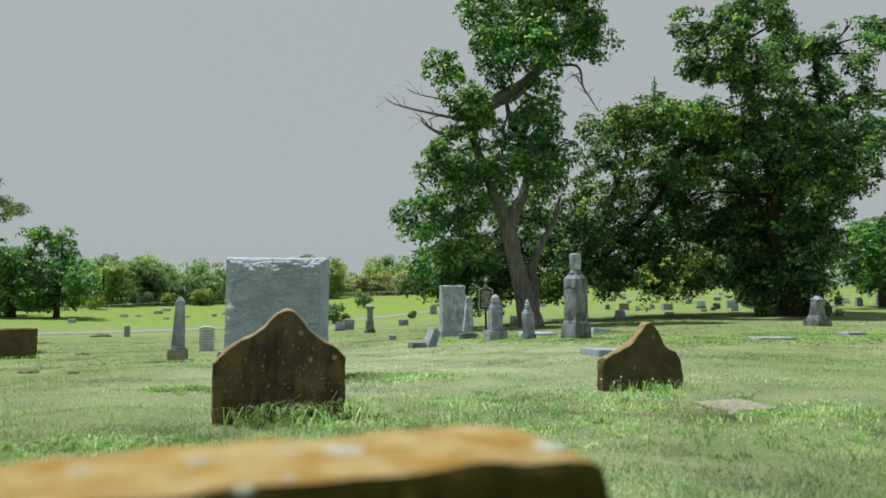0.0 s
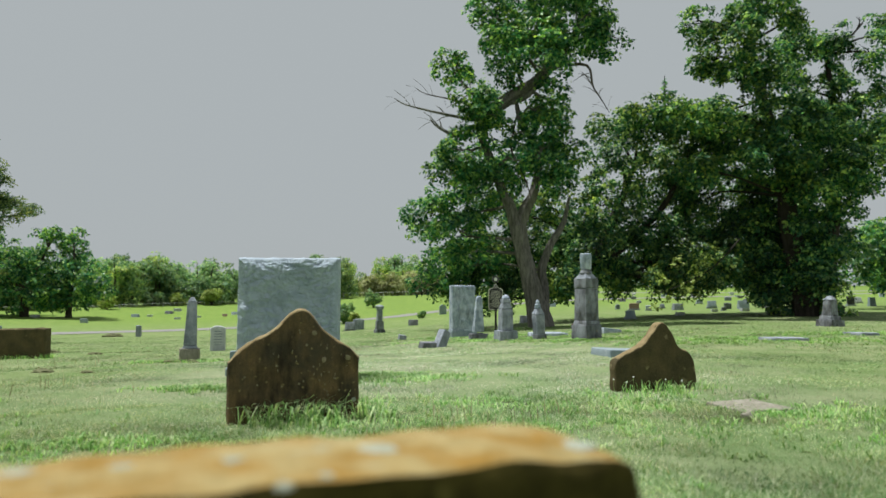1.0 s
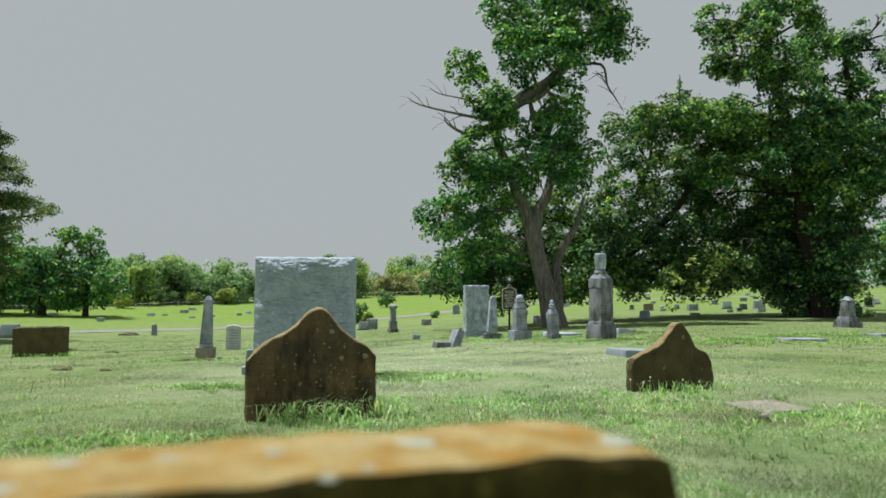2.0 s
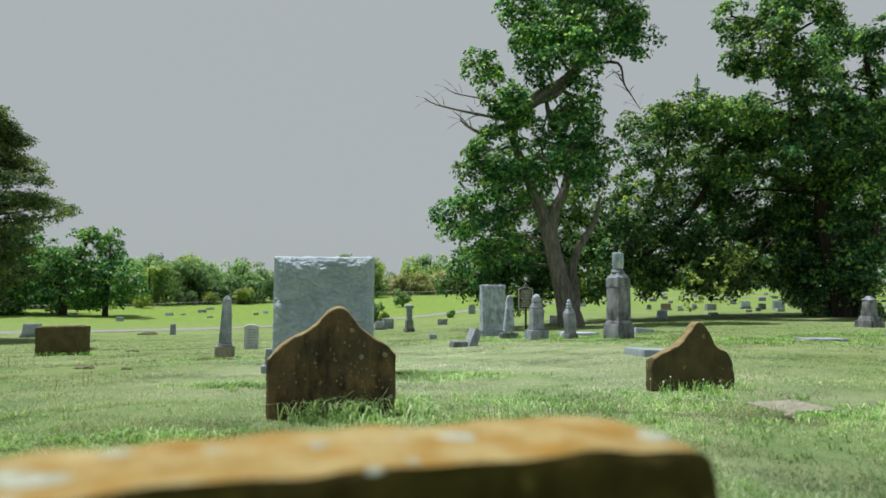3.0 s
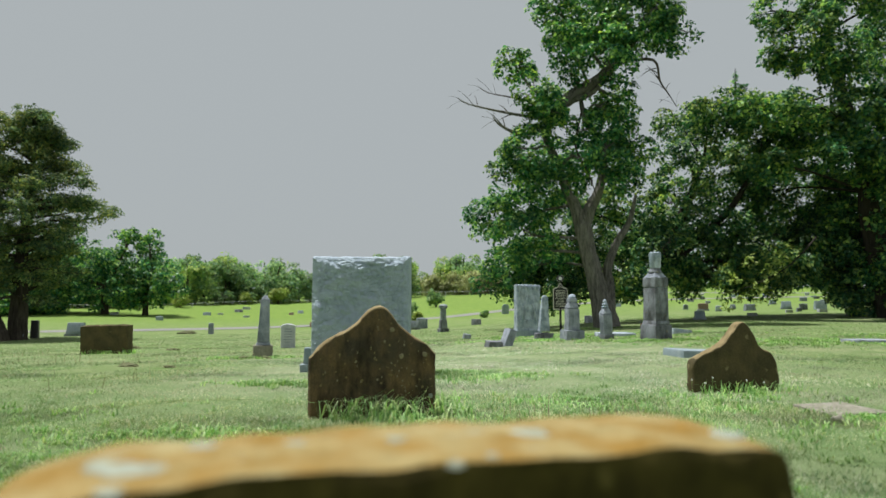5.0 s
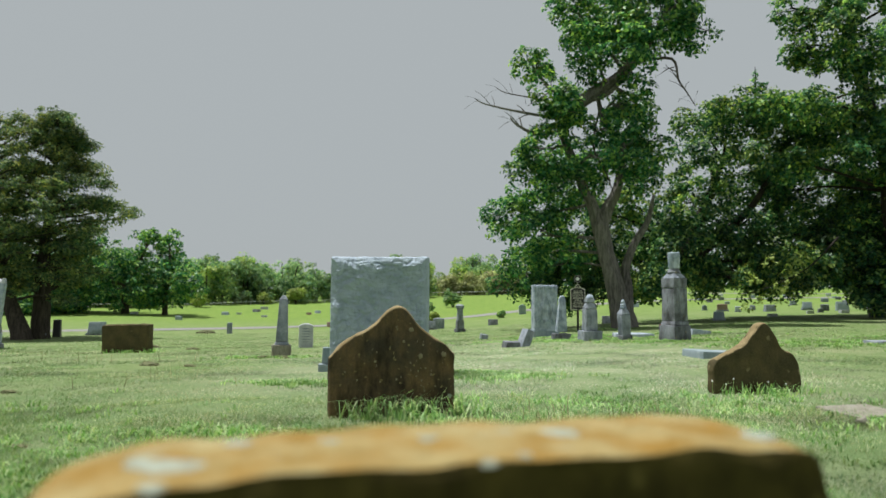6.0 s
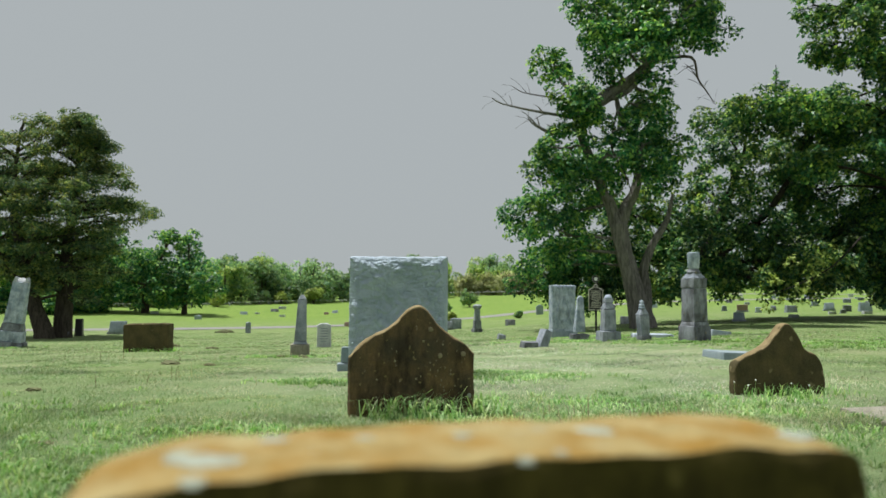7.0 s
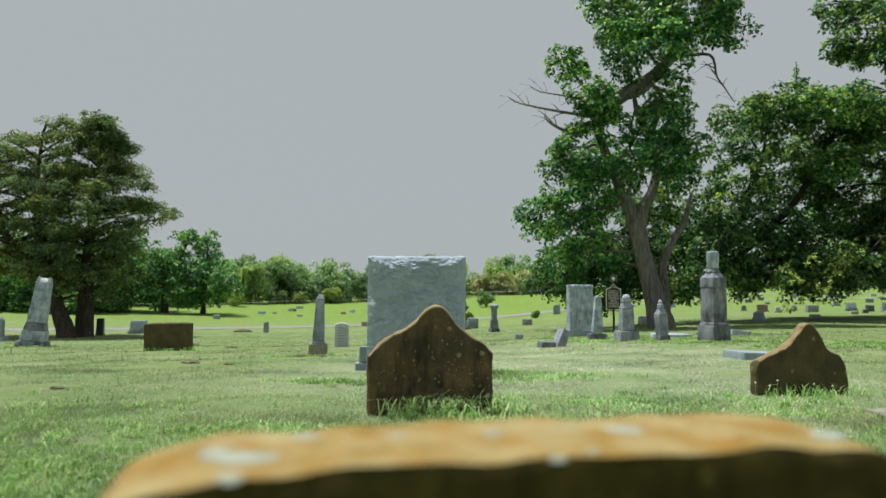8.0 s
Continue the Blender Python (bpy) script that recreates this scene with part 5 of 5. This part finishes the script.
def shrub(x, y, h, w, leaf, label, seed):
    t = tagged(new("shrub"), label, "shrub")
    g = ground_z(x, y)
    t.location = (x, y, g)
    rng = random.Random(seed)
    blobs = [(rng.uniform(-0.3, 0.3) * w, rng.uniform(-0.3, 0.3) * w, h * (0.25 + 0.55 * rng.random()), h * rng.uniform(0.2, 0.3)) for _ in range(8)]
    bm = bmesh.new()
    for bx, by, bz, _ in blobs:
        tube(bm, [(0, 0, -0.1), (bx * 0.5, by * 0.5, bz * 0.6), (bx, by, bz)], [0.03, 0.02, 0.008], 5)
    part("stems", bm, BARK_DARK, t)
    v, f = leaves(blobs, 16, 40, 0.08 + 0.05 * h, seed, clump=0.16 * h, gap=0.25)
    tagged(arrays("foliage", v, f, leaf, t), kind="stuff")


shrub(-2.0, 54.2, 1.35, 1.2, LEAF_FAR, "dark green round shrub on the far lawn", 31)
shrub(-2.75, 35, 1.0, 0.8, LEAF_FAR, "green shrub behind the granite slab", 32)
shrub(-2.2, 34.2, 0.55, 0.6, LEAF_SHRUB, "low yellow-green shrub behind the granite slab", 33)
shrub(1.2, 36, 0.36, 0.5, LEAF_FAR, "small green bush in the lawn", 34)
shrub(-22.7, 55.2, 1.3, 1.7, LEAF_SHRUB, "yellow-green shrub at the wood's edge", 35)
shrub(-21.4, 61.6, 1.15, 2.2, LEAF_PALE, "pale greyish green shrub at the wood's edge", 38)
shrub(-19.5, 62.0, 1.05, 1.6, LEAF_SHRUB, "yellow-green shrub at the wood's edge", 36)
shrub(-17.0, 63.7, 1.6, 1.5, LEAF_SHRUB, "yellow-green shrub at the wood's edge", 37)


# ---- fences ----
def fence(pts, height, label, spacing=3.0):
    """Steel posts with a top rail and thin wires."""
    t = tagged(new("fence"), label, "fence")
    bm = bmesh.new()
    n = 0
    for a, b in zip(pts, pts[1:]):
        a, b = Vector((*a, 0)), Vector((*b, 0))
        k = max(1, int((b - a).length / spacing))
        line = [a.lerp(b, i / k) for i in range(k + 1)]
        for p in line[:-1]:
            g = ground_z(p.x, p.y)
            post = bmesh.new()
            lathe(post, [(0.03, g - 0.2), (0.03, g + height), (0.012, g + height + 0.03)], 6, p.x, p.y)
            part("post", post, METAL_GREY, t)
            n += 1
        for f in (1.0, 0.5):
            tube(bm, [(p.x, p.y, ground_z(p.x, p.y) + height * f) for p in line], [0.02 if f == 1.0 else 0.006] * len(line), 5)
    part("rail", bm, METAL_GREY, t)


fence([(-60, 41), (-34, 48), (-24, 53), (-22.2, 56.4), (-20.3, 60.8), (-14.9, 66.6), (-8, 73), (-6.5, 74)], 0.3, "long low grey pipe rail along the wood's edge")
fence([(-6, 74.3), (-1.7, 72.4), (3.5, 69.6), (12, 66)], 0.62, "grey chain-link fence before the dry brush")
fence([(24, 66), (60, 57)], 0.9, "pale steel fence behind the eastern lawns")


# ---- clods of dry cuttings in the lawn ----
CUTTINGS = plain("dry_cuttings", (0.16, 0.17, 0.075), 0.95, 40.0, 0.6)
CLODS = ((-3.93, 7.6, 0.09), (-3.35, 4.27, 0.05), (-1.96, 2.32, 0.035), (-11.1, 27.5, 0.36), (-3.76, 7.27, 0.1), (-3.27, 7.2, 0.06), (-3.08, 9.3, 0.09), (-2.76, 9.24, 0.07), (-7.2, 14.6, 0.14), (-5.6, 12.9, 0.12))
for x, y, w in CLODS:
    bm = bmesh.new()
    bmesh.ops.create_icosphere(bm, subdivisions=3, radius=1.0)
    for v in bm.verts:
        v.co = Vector((v.co.x * w, v.co.y * w * 0.8, v.co.z * w * 0.3)) * (1 + 0.5 * noise.noise(v.co * 2.2 + Vector((x, y, 0))) + 0.25 * noise.noise(v.co * 6 + Vector((y, x, 0))))
    ob = part("soil_clod", bm, CUTTINGS)
    ob.location = (x, y, ground_z(x, y) + 0.012)
    tagged(ob, "low brown clump of dry grass cuttings on the lawn", "soil clump", "clumps of cuttings")


# ---- small flowers ----
def white_clover(x, y, h, turn):
    t = thing("clover_flower", x, y, "small white clover head in the grass at the headstone's foot", "flower", turn, (0, 8), 0, "white clover heads")
    part("stem", tube(bmesh.new(), [(0, 0, -0.02), (0.004, 0, h * 0.5), (0, 0, h)], [0.0014, 0.0013, 0.0012], 5), GRASS_LUSH, t)
    bm = bmesh.new()
    bmesh.ops.create_icosphere(bm, subdivisions=2, radius=0.006, matrix=pose(0, 0, h + 0.005))
    for v in bm.verts:
        v.co += noise.noise_vector(v.co * 300) * 0.002
    part("head", bm, WHITE_PAINT, t)


for x, y, h, turn in ((1.75, 4.42, 0.10, 0), (1.68, 4.34, 0.07, 40), (1.98, 4.36, 0.085, 80), (2.12, 4.40, 0.07, 200), (1.62, 4.42, 0.085, 250)):
    white_clover(x, y, h, turn)


def grave_flowers(x, y):
    t = thing("grave_flowers", x, y, "small bunch of red flowers on a far grave", "flowers")
    bm = bmesh.new()
    lathe(bm, [(0.07, -0.05), (0.06, 0.0), (0.10, 0.16), (0.09, 0.17)], 12)
    part("pot", bm, GREY_STONE, t)
    rng = random.Random(5)
    for _ in range(9):
        p = Vector((rng.uniform(-0.13, 0.13), rng.uniform(-0.13, 0.13), rng.uniform(0.26, 0.42)))
        bm = tube(bmesh.new(), [(0, 0, 0.1), p * 0.6 + Vector((0, 0, 0.06)), p], [0.006, 0.005, 0.004], 5)
        part("stem", bm, GRASS_LUSH, t)
        bm = bmesh.new()
        bmesh.ops.create_icosphere(bm, subdivisions=2, radius=0.055, matrix=pose(p.x, p.y, p.z))
        for v in bm.verts:
            v.co += noise.noise_vector(v.co * 40) * 0.018
        part("blossom", bm, RED_PAINT, t)


grave_flowers(-9.1, 52.0)


# ---- grass ----
STONES = ((-0.497, 3.36, 0.42, 0.1), (1.96, 4.56, 0.4, 0.1), (-6.24, 11.6, 0.45, 0.2), (-0.93, 5.92, 0.5, 0.2))


def blades(name, xy, height, width, bend, leaf, seed, label, short=False):
    """Bent grass blades: a quad pair each, or one slim triangle where the lawn is mown short."""
    rng = np.random.default_rng(seed)
    n = len(xy)
    root = np.array([(x, y, ground_z(x, y) - 0.008) for x, y in xy])
    a = rng.uniform(0, 2 * math.pi, n)
    way = np.stack((np.cos(a), np.sin(a), np.zeros(n)), 1)
    tilt = rng.uniform(0.3, 1.0, n) * bend
    b = a + rng.choice((-1, 1), n) * rng.uniform(0.9, 2.2, n)
    side = np.stack((np.cos(b), np.sin(b), np.zeros(n)), 1)
    h, w, s = height[:, None], width[:, None] / 2, tilt[:, None]
    up = np.array((0, 0, 1.0))
    tip = root + up * h * (1.0 - 0.35 * s) + way * h * s * 0.95
    k = np.arange(n)[:, None]
    if short:
        v = np.stack((root - side * w, root + side * w, tip), 1).reshape(-1, 3)
        f = k * 3 + (0, 1, 2)
    else:
        mid = root + up * h * 0.6 + way * h * s * 0.3
        v = np.stack((root - side * w, root + side * w, mid - side * w * 0.8, mid + side * w * 0.8, tip - side * w * 0.12, tip + side * w * 0.12), 1).reshape(-1, 3)
        f = np.concatenate((k * 6 + (0, 1, 3, 2), k * 6 + (2, 3, 5, 4)), 0)
    tagged(arrays(name, v, f, leaf), label, "grass", kind="stuff")


def lawn_grass():
    rng = np.random.default_rng(9)
    for lo, hi, n, hh, ww in ((0.3, 4.5, 380000, 0.034, 0.0052), (4.5, 9.0, 270000, 0.026, 0.0066), (9.0, 16.0, 190000, 0.030, 0.0115), (16.0, 28.0, 120000, 0.036, 0.022)):
        r = np.sqrt(rng.uniform((lo * 0.93) ** 2, (hi * 1.07) ** 2, n))
        az = np.radians(np.where(rng.random(n) < 0.74, rng.uniform(-46, 38, n) + rng.normal(0, 4, n), rng.normal(-4, 62, n)))
        xy = np.stack((r * np.sin(az), r * np.cos(az) - 0.55), 1)
        tuft = np.array([noise.noise(Vector((x, y, 0)) * 2.2) + 0.6 * noise.noise(Vector((x, y, 7)) * 7.0) for x, y in xy])
        keep = tuft > rng.uniform(-1.15, 0.02, n)
        xy, tuft = xy[keep], tuft[keep]
        height = hh * rng.uniform(0.4, 1.25, len(xy)) * (1 + 1.1 * np.clip(tuft, 0, 1))
        blades("grass", xy, height, ww * rng.uniform(0.6, 1.3, len(xy)), 1.5, GRASS_NEAR if lo < 3 else GRASS, int(lo * 10), "short mown grass, green with straw-coloured blades", True)
    # dry cuttings lying over the lawn in loose drifts
    n = 44000
    r = np.sqrt(rng.uniform(1.5 ** 2, 20.0 ** 2, n))
    az = np.radians(rng.normal(-3, 34, n))
    xy = np.stack((r * np.sin(az), r * np.cos(az) - 0.55), 1)
    drift = np.array([noise.noise(Vector((x * 0.7, y * 1.1, 21))) + 0.7 * noise.noise(Vector((x, y, 25)) * 3.5) for x, y in xy])
    xy = np.concatenate([xy[drift > rng.uniform(0.0, 0.5, n)]] + [rng.normal((x, y), w * 0.62, (110, 2)) for x, y, w in CLODS])
    blades("dry_cuttings", xy, rng.uniform(0.025, 0.06, len(xy)), 0.004 + 0.0008 * np.clip(xy[:, 1], 0, 20) + 0.003 * rng.random(len(xy)), 2.2, GRASS_DRY, 58, "straw-coloured dry cuttings scattered over the lawn", True)
    # pale seed stalks standing above the turf
    xy = np.concatenate([rng.normal(c, d, (k, 2)) for c, d, k in (((0.35, 2.75), (0.25, 0.2), 40), ((0.75, 3.2), (0.2, 0.2), 26), ((-2.6, 5.2), (0.5, 0.5), 16), ((-4.5, 8.6), (0.8, 0.4), 30), ((-7.5, 11.0), (0.8, 0.4), 24))])
    blades("seed_stalks", xy, rng.uniform(0.08, 0.17, len(xy)), 0.003 + 0.0006 * xy[:, 1], 0.5, GRASS_DRY, 59, "pale dry seed stalks standing in the grass")
    # longer grass left round the stones
    pts, hs = [], []
    for x, y, half, deep in STONES:
        big = 1.0 if y < 5 else 0.8
        n = 620 if y < 4 else 360
        u = rng.choice((-0.62, -0.35, -0.1, 0.12, 0.2, 0.42, 0.8, 1.1), n, p=(0.08, 0.12, 0.1, 0.2, 0.16, 0.12, 0.14, 0.08)) * half + rng.normal(0, 0.035, n)
        v = -deep * 0.6 - np.abs(rng.normal(0, 0.14, n))
        back = rng.random(n) < 0.25
        v = np.where(back, deep * 0.6 + np.abs(rng.normal(0, 0.12, n)), v)
        turn = radians(19 if x < 0 and y < 4 else 8)
        pts.append(np.stack((x + u * math.cos(turn) - v * math.sin(turn), y + u * math.sin(turn) + v * math.cos(turn)), 1))
        hs.append(rng.uniform(0.05, 0.22, n) * big * (0.6 if x > 1 else 1.0) * np.clip(1.15 - np.abs(v) * 1.8, 0.4, 1))
    # tufts scattered in bands through the lawn
    for cx, cy, sx, sy, n in ((-1.0, 2.7, 0.5, 0.13, 700), (0.3, 3.0, 0.6, 0.25, 1300), (0.2, 5.6, 0.3, 0.2, 900), (-1.5, 5.0, 0.2, 0.12, 500), (1.0, 3.9, 0.5, 0.25, 1300), (2.75, 3.3, 0.15, 0.2, 250), (2.25, 3.26, 0.18, 0.05, 220), (2.3, 2.6, 0.5, 0.3, 500), (-2.6, 3.2, 0.6, 0.4, 250), (-1.9, 2.4, 0.4, 0.2, 300), (-1.5, 1.7, 0.45, 0.35, 1500), (-0.9, 1.2, 0.3, 0.3, 700), (2.6, 15.6, 1.0, 0.25, 1400), (4.2, 15.4, 0.8, 0.2, 900), (1.7, 16.4, 0.5, 0.2, 500), (-0.1, 6.0, 0.14, 0.1, 350),
                              (-3.0, 9.4, 0.4, 0.2, 500), (3.4, 12.0, 0.8, 0.3, 1200), (2.0, 13.6, 1.2, 0.4, 1500), (6.2, 10.8, 1.6, 0.6, 2200), (9.2, 12.8, 1.2, 0.5, 1400), (-11, 14.3, 0.6, 0.3, 500), (4.4, 20.6, 1.2, 0.4, 700)):
        n = int(n * 2.2)
        seat = rng.normal((cx, cy), (sx, sy), (max(6, n // 14), 2))
        pts.append(seat[rng.integers(0, len(seat), n)] + rng.normal(0, 0.028, (n, 2)))
        hs.append(rng.uniform(0.022, 0.07, n))
    xy, h = np.concatenate(pts), np.concatenate(hs)
    blades("grass_tufts", xy, h, 0.0038 + 0.004 * rng.random(len(xy)) + 0.0007 * np.clip(xy[:, 1], 0, 20), 1.5, GRASS_LUSH, 77, "longer bright green grass tufts around the stones")


lawn_grass()
